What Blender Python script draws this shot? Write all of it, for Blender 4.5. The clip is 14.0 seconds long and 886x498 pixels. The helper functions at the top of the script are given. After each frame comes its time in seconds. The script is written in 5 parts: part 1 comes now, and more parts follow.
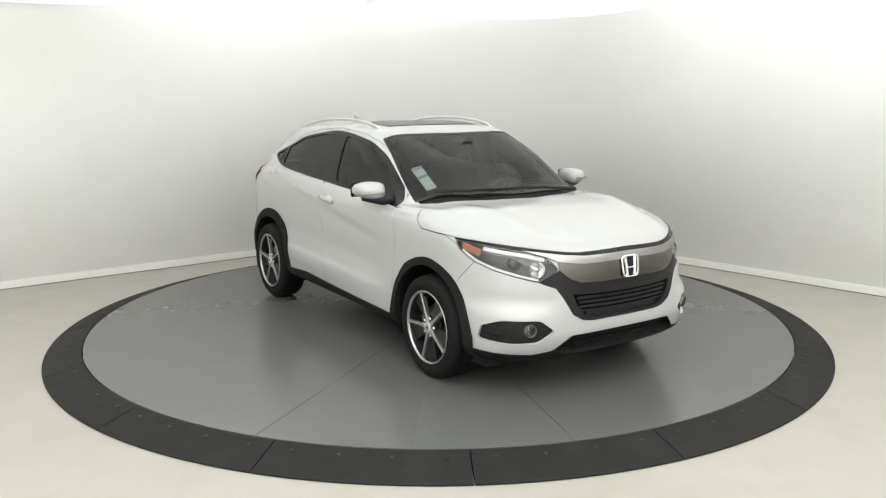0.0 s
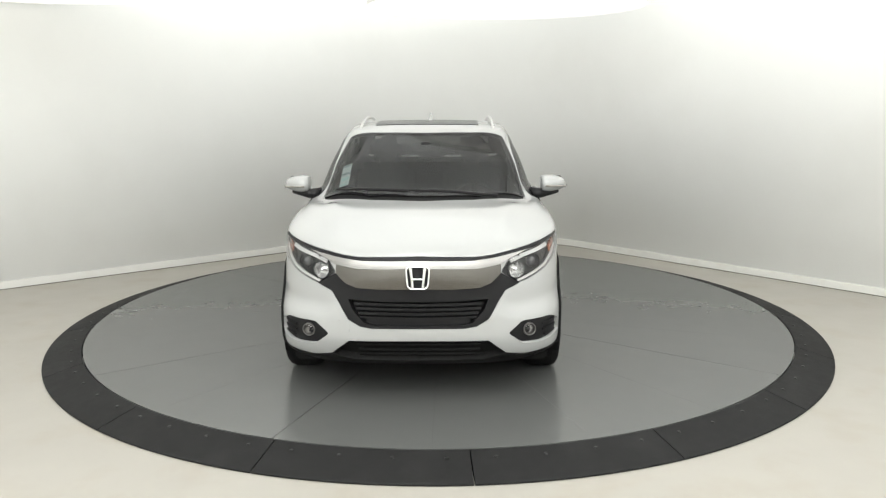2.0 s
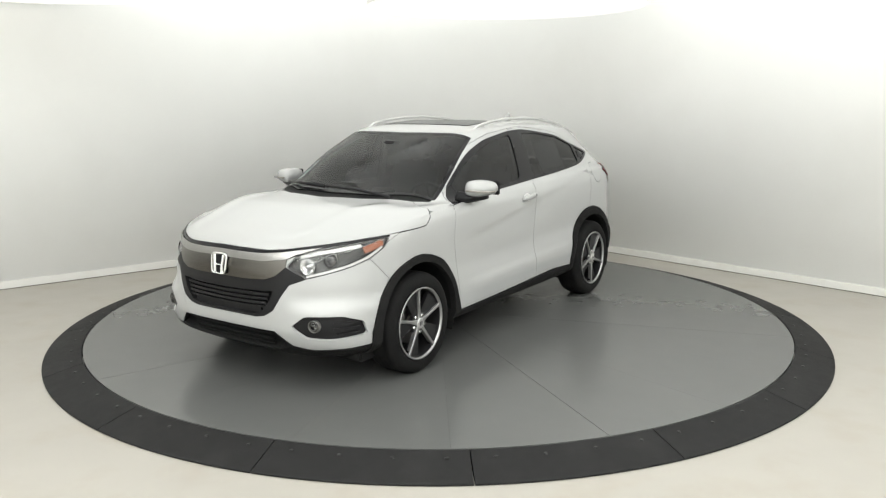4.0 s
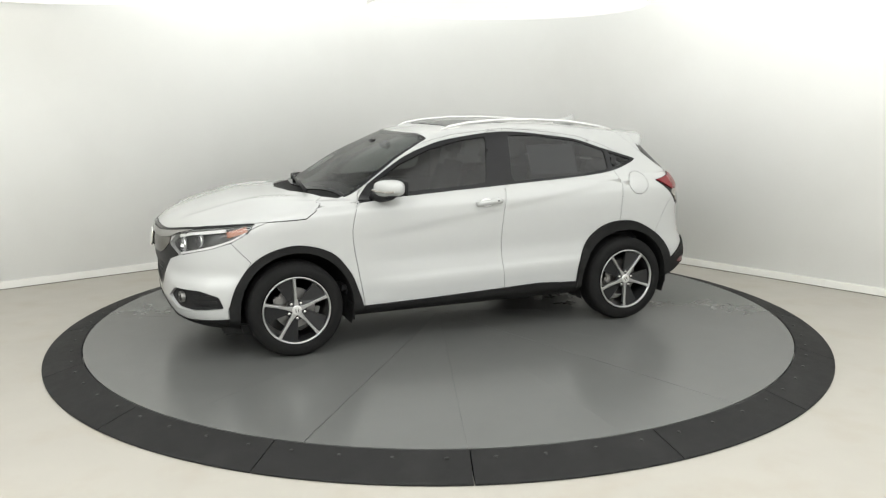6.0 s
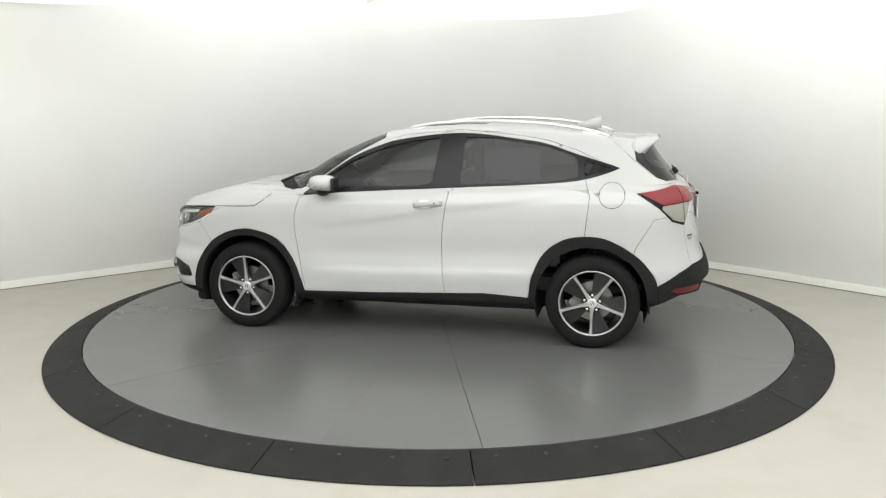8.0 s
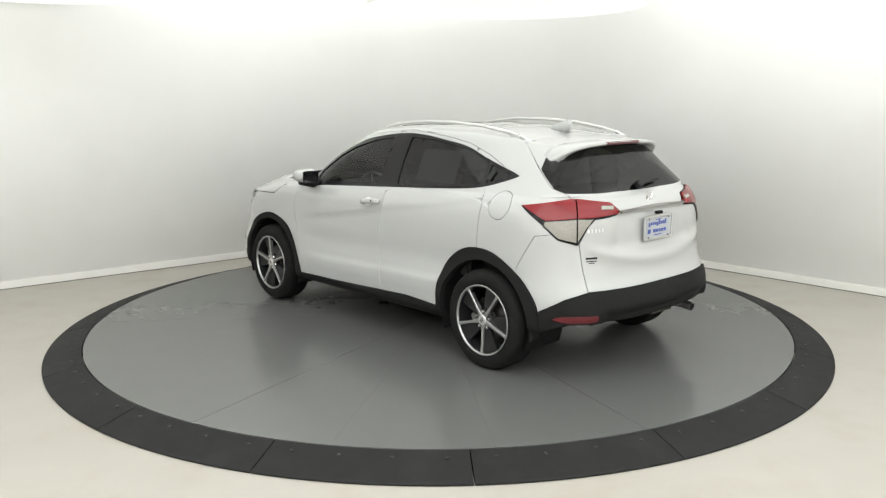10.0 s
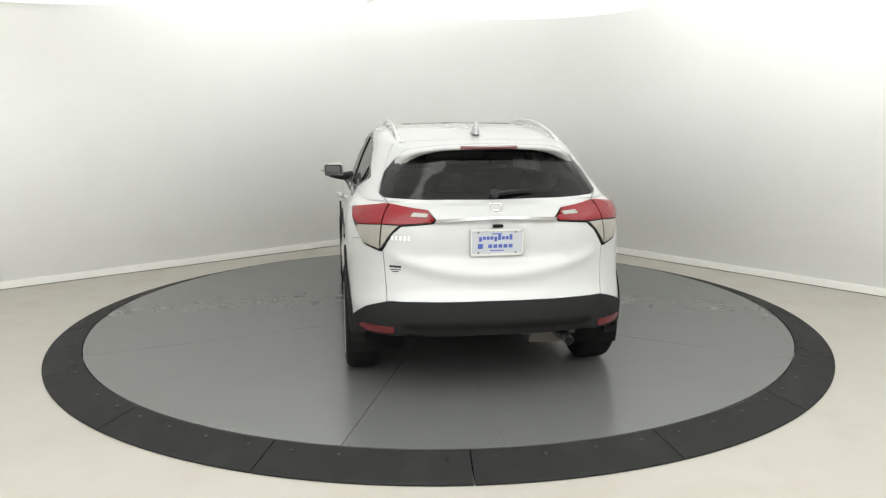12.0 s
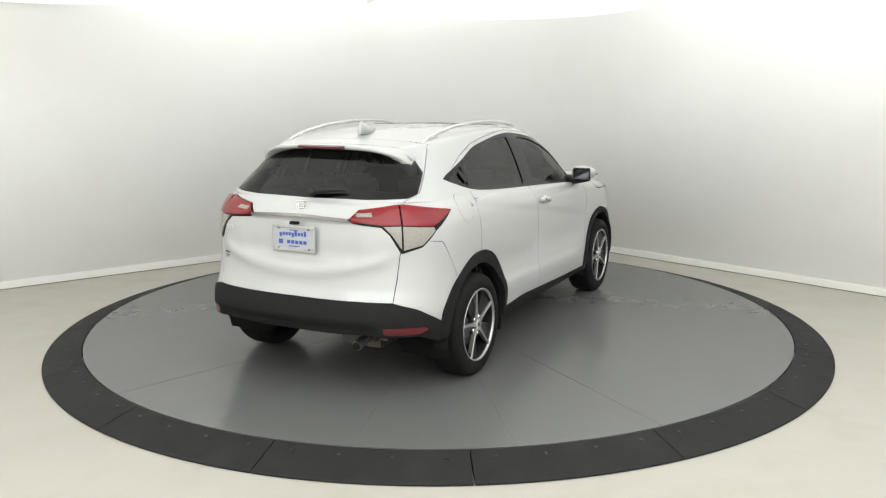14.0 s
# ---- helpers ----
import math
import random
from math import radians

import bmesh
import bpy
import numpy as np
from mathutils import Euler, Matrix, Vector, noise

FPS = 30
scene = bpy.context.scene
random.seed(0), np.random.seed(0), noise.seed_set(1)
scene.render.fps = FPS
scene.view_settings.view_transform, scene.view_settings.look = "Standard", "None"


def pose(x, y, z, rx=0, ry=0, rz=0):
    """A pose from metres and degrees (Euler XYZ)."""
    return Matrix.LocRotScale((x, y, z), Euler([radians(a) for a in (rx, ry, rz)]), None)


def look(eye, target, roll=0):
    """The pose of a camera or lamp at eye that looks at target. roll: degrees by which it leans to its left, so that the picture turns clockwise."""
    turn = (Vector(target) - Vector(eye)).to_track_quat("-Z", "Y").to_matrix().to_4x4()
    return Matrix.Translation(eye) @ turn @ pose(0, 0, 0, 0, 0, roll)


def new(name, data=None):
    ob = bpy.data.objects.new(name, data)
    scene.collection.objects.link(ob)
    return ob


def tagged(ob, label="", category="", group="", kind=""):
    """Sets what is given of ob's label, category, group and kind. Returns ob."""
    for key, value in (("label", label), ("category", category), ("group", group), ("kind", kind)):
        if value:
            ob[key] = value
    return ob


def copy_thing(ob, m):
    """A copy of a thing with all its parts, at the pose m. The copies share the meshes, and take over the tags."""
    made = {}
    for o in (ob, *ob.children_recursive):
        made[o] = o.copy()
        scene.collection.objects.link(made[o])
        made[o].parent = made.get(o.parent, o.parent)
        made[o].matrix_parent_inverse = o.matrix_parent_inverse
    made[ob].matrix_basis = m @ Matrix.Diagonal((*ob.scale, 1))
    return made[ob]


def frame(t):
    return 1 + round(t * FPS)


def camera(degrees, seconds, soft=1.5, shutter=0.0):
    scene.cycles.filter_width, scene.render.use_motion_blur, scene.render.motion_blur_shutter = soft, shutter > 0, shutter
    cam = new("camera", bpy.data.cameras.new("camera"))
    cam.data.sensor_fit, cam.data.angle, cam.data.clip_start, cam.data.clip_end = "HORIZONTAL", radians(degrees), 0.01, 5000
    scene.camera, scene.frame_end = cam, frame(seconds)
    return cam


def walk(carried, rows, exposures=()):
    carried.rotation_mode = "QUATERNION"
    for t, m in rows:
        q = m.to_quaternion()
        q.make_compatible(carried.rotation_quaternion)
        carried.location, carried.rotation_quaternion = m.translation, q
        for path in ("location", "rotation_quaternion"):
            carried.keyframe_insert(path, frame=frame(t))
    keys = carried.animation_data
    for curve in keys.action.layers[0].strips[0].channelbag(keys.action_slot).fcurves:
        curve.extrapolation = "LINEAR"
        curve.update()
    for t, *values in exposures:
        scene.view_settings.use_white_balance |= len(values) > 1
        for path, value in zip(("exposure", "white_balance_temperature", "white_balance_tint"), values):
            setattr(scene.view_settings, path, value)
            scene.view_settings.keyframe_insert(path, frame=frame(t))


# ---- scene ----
cam = camera(56.40, 14.0, soft=1.25)
FLOOR_DROP = 0.074            # the platform's top stands this far above the floor
EYE = (0.0, -6.648, 1.759 + FLOOR_DROP)
AIM = (EYE[0] + math.sin(radians(0.297)) * 10, EYE[1] + math.cos(radians(0.297)) * 10, EYE[2] - 10 * math.tan(radians(10.514)))
STAND = look(EYE, AIM, -0.218)
EXPOSURES = [(0.0, -0.03, 6500, 10), (1.4, -0.03, 6500, 10), (1.5, 0.0, 6120, 16), (1.6, -0.03, 6500, 10), (14.0, -0.03, 6500, 10)]   # one tinted moment
walk(cam, [(0.0, STAND), (14.0, STAND)], EXPOSURES)

# ---- light ----
world = bpy.data.worlds.new("studio_air")
world.use_nodes = True
world.node_tree.nodes["Background"].inputs["Color"].default_value = (1.0, 0.98, 0.95, 1)
world.node_tree.nodes["Background"].inputs["Strength"].default_value = 0.05
scene.world = world


# ---- materials ----
def material(name, color, rough=0.5, metal=0.0, coat=0.0, scale=8.0, vary=0.06, bump=0.0, bump_scale=200.0,
             rough_vary=0.08, transmission=0.0, emission=0.0, ior=1.45, tint=None, stain=0.0, stain_scale=1.2, spec=0.5):
    """A procedural surface: base colour varied at two scales, roughness wear and fine relief."""
    m = bpy.data.materials.new(name)
    m.use_nodes = True
    nt = m.node_tree
    b = nt.nodes["Principled BSDF"]
    tc = nt.nodes.new("ShaderNodeTexCoord")

    def noise_node(s, detail=5.0):
        n = nt.nodes.new("ShaderNodeTexNoise")
        n.inputs["Scale"].default_value, n.inputs["Detail"].default_value = s, detail
        nt.links.new(tc.outputs["Object"], n.inputs["Vector"])
        return n

    def mixed(fac, ca, cb):
        mx = nt.nodes.new("ShaderNodeMix")
        mx.data_type = "RGBA"
        nt.links.new(fac, mx.inputs[0])
        for sock, c in ((mx.inputs[6], ca), (mx.inputs[7], cb)):
            if isinstance(c, tuple):
                sock.default_value = (*c, 1)
            else:
                nt.links.new(c, sock)
        return mx.outputs[2]

    dark = tuple(max(0.0, c * (1 - vary)) for c in color)
    light = tuple(min(1.0, c * (1 + vary)) for c in color)
    out = mixed(noise_node(scale).outputs["Fac"], dark, light)
    if stain:
        n = noise_node(stain_scale, 8.0)
        ramp = nt.nodes.new("ShaderNodeValToRGB")
        ramp.color_ramp.elements[0].position, ramp.color_ramp.elements[1].position = 0.52, 0.75
        nt.links.new(n.outputs["Fac"], ramp.inputs["Fac"])
        t = tint or tuple(c * 0.6 for c in color)
        t = tuple(c * (1 - stain) + k * stain for c, k in zip(color, t))
        out = mixed(ramp.outputs["Color"], out, t)
    nt.links.new(out, b.inputs["Base Color"])
    mr = nt.nodes.new("ShaderNodeMapRange")
    mr.inputs["To Min"].default_value, mr.inputs["To Max"].default_value = max(0.0, rough - rough_vary), min(1.0, rough + rough_vary)
    nt.links.new(noise_node(scale * 1.7).outputs["Fac"], mr.inputs["Value"])
    nt.links.new(mr.outputs["Result"], b.inputs["Roughness"])
    b.inputs["Metallic"].default_value = metal
    b.inputs["IOR"].default_value = ior
    b.inputs["Specular IOR Level"].default_value = spec
    b.inputs["Coat Weight"].default_value = coat
    b.inputs["Coat Roughness"].default_value = 0.03
    b.inputs["Transmission Weight"].default_value = transmission
    if bump:
        bn = nt.nodes.new("ShaderNodeBump")
        bn.inputs["Strength"].default_value = bump
        bn.inputs["Distance"].default_value = 0.002
        nt.links.new(noise_node(bump_scale).outputs["Fac"], bn.inputs["Height"])
        nt.links.new(bn.outputs["Normal"], b.inputs["Normal"])
    if emission:
        b.inputs["Emission Color"].default_value = (*color, 1)
        b.inputs["Emission Strength"].default_value = emission
    return m


WALL = material("wall_paint", (0.945, 0.95, 0.935), 0.7, scale=3, vary=0.012, bump=0.15, bump_scale=60, stain=0.10, stain_scale=0.9, tint=(0.6, 0.6, 0.55))
FLOOR = material("floor_epoxy", (0.355, 0.338, 0.301), 0.45, scale=2.2, vary=0.05, bump=0.1, bump_scale=90, stain=0.55, stain_scale=2.8, tint=(0.32, 0.285, 0.23))
CEIL = material("ceiling_paint", (0.88, 0.88, 0.86), 0.8, scale=2, vary=0.01)
RIM_PAINT = material("lamp_rim_paint", (0.82, 0.82, 0.80), 0.6, scale=6, vary=0.03)
PLATE = material("platform_paint", (0.104, 0.106, 0.103), 0.24, scale=5, vary=0.035, rough_vary=0.05, stain=0.12, stain_scale=3.0, tint=(0.11, 0.11, 0.106))
RUBBER_RAMP = material("ramp_paint", (0.013, 0.013, 0.013), 0.66, spec=0.2, scale=10, vary=0.2, bump=0.4, bump_scale=150, stain=0.35, stain_scale=4, tint=(0.032, 0.032, 0.031))
DIFFUSER = material("lamp_diffuser", (0.97, 0.96, 0.92), 0.6, emission=0.75)
# Glow of the unseen fill panels, strongest behind the camera to lift the walls.
PANEL_NORTH = material("dim_fill_cloth", (0.985, 1.0, 0.985), 0.6, emission=0.85)
PANEL_MID = material("soft_fill_cloth", (0.985, 1.0, 0.985), 0.6, emission=0.66)
PANEL_WEST = material("even_fill_cloth", (0.985, 1.0, 0.985), 0.6, emission=1.0)
PANEL_SIDE = material("side_fill_cloth", (0.985, 1.0, 0.985), 0.6, emission=2.0)
PANEL_SOUTH = material("bright_fill_cloth", (0.985, 1.0, 0.985), 0.6, emission=3.3)


# ---- helpers of this scene ----
def part(name, bm, mat, parent=None, label="", smooth=False, kind="", recalc=True):
    if recalc:
        bmesh.ops.recalc_face_normals(bm, faces=bm.faces)
    me = bpy.data.meshes.new(name)
    bm.to_mesh(me)
    bm.free()
    for m in (mat if isinstance(mat, (list, tuple)) else [mat]):
        me.materials.append(m)
    if smooth:
        me.shade_smooth()
    ob = new(name, me)
    if parent:
        ob.parent = parent
    return tagged(ob, label=label, kind=kind)


def ring_profile(bm, prof, n=96, a0=0.0, a1=2 * math.pi, close=True):
    """Turns a profile of (radius, height) round the z axis; close: the profile is a loop."""
    full = abs(a1 - a0 - 2 * math.pi) < 1e-6
    rows = []
    for i in range(n if full else n + 1):
        a = a0 + (a1 - a0) * i / n
        rows.append([bm.verts.new((r * math.cos(a), r * math.sin(a), z)) for r, z in prof])
    k = len(prof)
    for i in range(n):
        p, q = rows[i], rows[(i + 1) % len(rows)]
        for j in range(k if close else k - 1):
            bm.faces.new((p[j], q[j], q[(j + 1) % k], p[(j + 1) % k]))
    if close and not full:
        bm.faces.new(rows[0])
        bm.faces.new(rows[-1][::-1])
    return bm


def box(bm, cx, cy, cz, sx, sy, sz, m=None, bevel=0.0):
    res = bmesh.ops.create_cube(bm, size=1.0, matrix=Matrix.Translation((cx, cy, cz)) @ Matrix.Diagonal((sx, sy, sz, 1)))
    vs = res["verts"]
    if bevel:
        es = list({e for v in vs for e in v.link_edges})
        r = bmesh.ops.bevel(bm, geom=es, offset=bevel, segments=2, affect="EDGES")
        vs = list({v for f in r["faces"] for v in f.verts} | {v for v in vs if v.is_valid})
    if m is not None:
        bmesh.ops.transform(bm, matrix=m, verts=vs)
    return vs


# ---- room ----
# Two walls meet in one wide rounded corner behind the turntable; the rest closes the room behind the camera.
CORNER = Vector((0.375, 4.765))
DIR_L = Vector((-1.987, -1.545)).normalized()
DIR_R = Vector((1.396, -1.525)).normalized()
ROOM_H = 5.0
CORNER_R = 2.3


def plan_line():
    half = DIR_L.angle(DIR_R) / 2
    back = CORNER_R / math.tan(half)
    pts = [CORNER + DIR_L * 14.5]
    a, b = CORNER + DIR_L * back, CORNER + DIR_R * back
    mid = CORNER + (DIR_L + DIR_R).normalized() * (CORNER_R / math.sin(half))
    pa, pb = a - mid, b - mid
    ang = pa.angle_signed(pb)
    n = 24
    for i in range(n + 1):
        t = -ang * i / n
        pts.append(mid + Vector((pa.x * math.cos(t) - pa.y * math.sin(t), pa.x * math.sin(t) + pa.y * math.cos(t))))
    pts.append(CORNER + DIR_R * 14.5)
    return pts


def strip(bm, pts, off0, off1, z0, z1):
    """A wall-like strip along a plan line, between two offsets towards the room's inside."""
    n = len(pts)
    norm = []
    for i in range(n):
        d = (pts[min(i + 1, n - 1)] - pts[max(i - 1, 0)]).normalized()
        norm.append(Vector((d.y, -d.x)))
    rows = []
    for p, k in zip(pts, norm):
        a, b = p + k * off0, p + k * off1
        rows.append([bm.verts.new((*a, z0)), bm.verts.new((*b, z0)), bm.verts.new((*b, z1)), bm.verts.new((*a, z1))])
    for p, q in zip(rows, rows[1:]):
        for j in range(4):
            bm.faces.new((p[j], q[j], q[(j + 1) % 4], p[(j + 1) % 4]))
    bm.faces.new(rows[0])
    bm.faces.new(rows[-1][::-1])


PLAN = plan_line()


def build_room():
    bm = bmesh.new()
    strip(bm, PLAN, -0.15, 0.0, 0.0, ROOM_H)
    tagged(part("wall_north", bm, WALL, smooth=False), "white painted studio wall with a wide rounded corner", "wall", kind="structure")
    for f in bpy.data.objects["wall_north"].data.polygons:
        f.use_smooth = True
    far = CORNER + DIR_L * 14.35 + DIR_R * 14.35
    # The two walls behind the camera are unseen, added white to throw light back.
    for name, p, q in (("bounce_wall_south", CORNER + DIR_L * 14.35, far), ("bounce_wall_west", far, CORNER + DIR_R * 14.35)):
        bm = bmesh.new()
        strip(bm, [p, q], 0.0, -0.15, 0.0, ROOM_H)
        tagged(part(name, bm, WALL), "unseen plain white wall, added to bounce light into the room", "wall", kind="structure")
    bm = bmesh.new()
    strip(bm, PLAN, 0.001, 0.016, 0.008, 0.074)
    strip(bm, PLAN, 0.001, 0.011, 0.074, 0.080)
    tagged(part("baseboard", bm, BASEBOARD), "white painted baseboard along the studio wall", "baseboard", kind="structure")
    bm = bmesh.new()
    strip(bm, PLAN, 0.001, 0.009, 0.0005, 0.008)
    tagged(part("trim", bm, JOINT), "dark dirty joint between baseboard and floor", "joint", kind="structure")
    c = CORNER + DIR_L * 7.2 + DIR_R * 7.2
    rot = Matrix.Rotation(math.atan2(DIR_R.y, DIR_R.x), 4, "Z")
    bm = bmesh.new()
    box(bm, 0, 0, -0.06, 15.2, 15.2, 0.12, Matrix.Translation((c.x, c.y, 0)) @ rot)
    tagged(part("floor", bm, FLOOR), "cream coated concrete floor with faint scuffs", "floor", kind="structure")
    bm = bmesh.new()
    box(bm, 0, 0, ROOM_H + 0.05, 15.2, 15.2, 0.1, Matrix.Translation((c.x, c.y, 0)) @ rot)
    tagged(part("ceiling", bm, CEIL), "plain white studio ceiling", "ceiling", kind="structure")


JOINT = material("dirty_joint", (0.16, 0.15, 0.13), 0.8, scale=8, vary=0.3)
BASEBOARD = material("baseboard_paint", (0.66, 0.655, 0.625), 0.5, scale=6, vary=0.03, stain=0.25, stain_scale=5, tint=(0.6, 0.57, 0.5))
build_room()


def glow_below(ob):
    """Only the faces that look down are glowing cloth; the back and the edges are painted."""
    for f in ob.data.polygons:
        f.material_index = 0 if f.normal.z < -0.5 else 1


def build_fill_panels():
    """Unseen cloth-faced fill panels added across the ceiling, dimmer beside the two rear walls."""
    for i in range(8):
        for j in range(8):
            a, b = 0.95 + 1.8 * i, 0.95 + 1.8 * j
            panel = tagged(new("fill_panel"), "unseen square ceiling panel with a white cloth face, added as fill light", "light panel", group="ceiling light panels")
            p = CORNER + DIR_L * a + DIR_R * b
            bm = bmesh.new()
            box(bm, 0, 0, 0.0, 1.798, 1.798, 0.012)
            cloth = PANEL_SOUTH if min(a, b) > 6.0 else PANEL_SIDE if b > 7.5 else PANEL_WEST if a > 7.5 else PANEL_NORTH if min(a, b) < 2.8 else PANEL_MID
            glow_below(part("diffuser", bm, [cloth, RIM_PAINT], panel))
            bm = bmesh.new()
            box(bm, 0, 0, 0.035, 1.74, 1.74, 0.05)
            part("tray", bm, RIM_PAINT, panel)
            panel.matrix_world = Matrix.Translation((p.x, p.y, ROOM_H - 0.07)) @ Matrix.Rotation(math.atan2(DIR_R.y, DIR_R.x), 4, "Z")


build_fill_panels()


def build_ceiling_lamp():
    """A wide round hanging lamp: a thin drum with a glowing cloth face and a rim."""
    lamp = tagged(new("ceiling_lamp"), "large round hanging studio lamp with white cloth face", "lamp", group="round ceiling lamps")
    bm = bmesh.new()
    ring_profile(bm, [(0.02, 0.0), (1.368, 0.0), (1.378, 0.006), (1.378, 0.05), (1.368, 0.06), (0.02, 0.06)], 72)
    glow_below(part("diffuser", bm, [DIFFUSER, RIM_PAINT], lamp))
    bm = bmesh.new()
    ring_profile(bm, [(1.28, 0.062), (1.33, 0.062), (1.335, 0.07), (1.335, 0.17), (1.33, 0.18), (0.02, 0.18), (0.02, 0.16), (1.28, 0.16)], 72)
    part("rim", bm, RIM_PAINT, lamp)
    bm = bmesh.new()
    bmesh.ops.create_cone(bm, cap_ends=True, segments=12, radius1=0.02, radius2=0.02, depth=ROOM_H - LAMP_Z - 0.27, matrix=pose(0, 0, 0.18 + (ROOM_H - LAMP_Z - 0.27) / 2))
    part("stem", bm, RIM_PAINT, lamp)
    return lamp


LAMP_Z = 2.70
lamp = build_ceiling_lamp()
lamp.location = (0.68, 1.91, LAMP_Z)
for x, y in ((-3.25, 0.16),):
    copy_thing(lamp, pose(x, y, LAMP_Z))


# ---- turntable ----
R_PLATE, R_RAMP = 2.7276, 2.984


OPEN_SEAMS = (3, 6, 9, 13, 17, 19)          # the joints, counted in steps of 18 degrees, that gape a little


def build_turntable():
    disc = tagged(new("turntable_platform"), "round grey painted turntable platform of wedge-shaped sheets", "turntable")
    bm = bmesh.new()
    ring_profile(bm, [(0.01, 0.02), (R_PLATE - 0.012, 0.02), (R_PLATE - 0.012, 0.066), (0.01, 0.066)], 160)
    part("deck", bm, BLACK_STEEL, disc, "dark steel deck")
    for k in range(20):
        lo, hi = (0.0018 if n in OPEN_SEAMS else 0.0003 for n in (k + 1, k + 2))
        a0, a1 = radians(18 + 18 * k) , radians(36 + 18 * k)
        n = 10
        bm = bmesh.new()
        top, low = [], []
        for r, steps in ((0.06, 1), (R_PLATE - 0.008, n)):
            for i in range(steps + 1):
                t = i / steps
                ang = a0 + (a1 - a0) * (t if steps > 1 else 1 - t)
                off = lo * (1 - (ang - a0) / (a1 - a0)) - hi * (ang - a0) / (a1 - a0)
                x, y = r * math.cos(ang) - off * math.sin(ang), r * math.sin(ang) + off * math.cos(ang)
                top.append(bm.verts.new((x, y, FLOOR_DROP)))
                low.append(bm.verts.new((x, y, 0.0665)))
        bm.faces.new(top)
        bm.faces.new(low[::-1])
        for i in range(len(top)):
            j = (i + 1) % len(top)
            bm.faces.new((top[i], low[i], low[j], top[j]))
        part("deck_sheet", bm, PLATE, disc)
    bm = bmesh.new()
    ring_profile(bm, [(0.002, 0.0665), (0.062, 0.0665), (0.062, FLOOR_DROP), (0.002, FLOOR_DROP)], 32)
    part("centre_cap", bm, PLATE, disc)
    return disc


BLACK_STEEL = material("dark_deck_steel", (0.05, 0.05, 0.05), 0.6, scale=10, vary=0.2)
platform = build_turntable()


def build_ramp():
    ramp = tagged(new("turntable_ramp"), "black sloped ramp ring round the turntable, in bolted segments", "ramp")
    n = 17
    step = radians(21.47)
    first = radians(RAMP_TURN)
    for i in range(n):
        bm = bmesh.new()
        gap = 0.0012
        ring_profile(bm, [(R_PLATE, 0.003), (R_RAMP, 0.003), (R_RAMP, 0.010), (R_RAMP - 0.006, 0.0145), (R_PLATE + 0.012, FLOOR_DROP - 0.001), (R_PLATE, FLOOR_DROP - 0.001)],
                     14, first + i * step + gap, (first + (i + 1) * step if i < n - 1 else first + 2 * math.pi) - gap)
        seg = part("segment", bm, RUBBER_RAMP, ramp)
        for share in (0.12, 0.365, 0.625, 0.885)[:4 if i < n - 1 else 3]:
            a = first + (i + share) * step
            r = R_PLATE + 0.068
            z = FLOOR_DROP - 0.001 - 0.0595 * (r - R_PLATE - 0.012) / (R_RAMP - 0.006 - R_PLATE - 0.012)
            bm = bmesh.new()
            bmesh.ops.create_cone(bm, cap_ends=True, segments=10, radius1=0.012, radius2=0.009, depth=0.006, matrix=pose(r * math.cos(a), r * math.sin(a), z + 0.002))
            part("bolt", bm, BOLT, seg, "dark bolt head")
    return ramp


RAMP_TURN = -194.16
BOLT = material("dark_bolt", (0.02, 0.02, 0.02), 0.4, metal=0.4, scale=40, vary=0.3)
build_ramp()


# ---- the car's skin ----
# Each level is one loop round the car, from the sill up to the roof: where it lies in front, behind and at its widest,
# how square its corners are, and how high it runs at given stations along the car.
class Level:
    def __init__(self, front, rear, half, square_f, square_r, mid_f, mid_r, **heights):
        self.front, self.rear, self.half = front, rear, half
        self.square_f, self.square_r, self.mid_f, self.mid_r = square_f, square_r, mid_f, mid_r
        self.xs = [v[0] for v in heights["z"]]
        self.zs = [v[1] for v in heights["z"]]

    def at(self, u):
        """The point at u: 0 in front, 1 behind, on the car's left half."""
        if u < 0.3:
            a = u / 0.3 * math.pi / 2
            c, s = math.cos(a) ** (2 / self.square_f), math.sin(a) ** (2 / self.square_f)
            x, y = self.mid_f + (self.front - self.mid_f) * c, self.half * s
        elif u > 0.7:
            a = (1 - u) / 0.3 * math.pi / 2
            c, s = math.cos(a) ** (2 / self.square_r), math.sin(a) ** (2 / self.square_r)
            x, y = self.mid_r + (self.rear - self.mid_r) * c, self.half * s
        else:
            k = (u - 0.3) / 0.4
            x, y = self.mid_f + (self.mid_r - self.mid_f) * k, self.half
        return x, y, float(np.interp(-x, [-v for v in self.xs], self.zs))


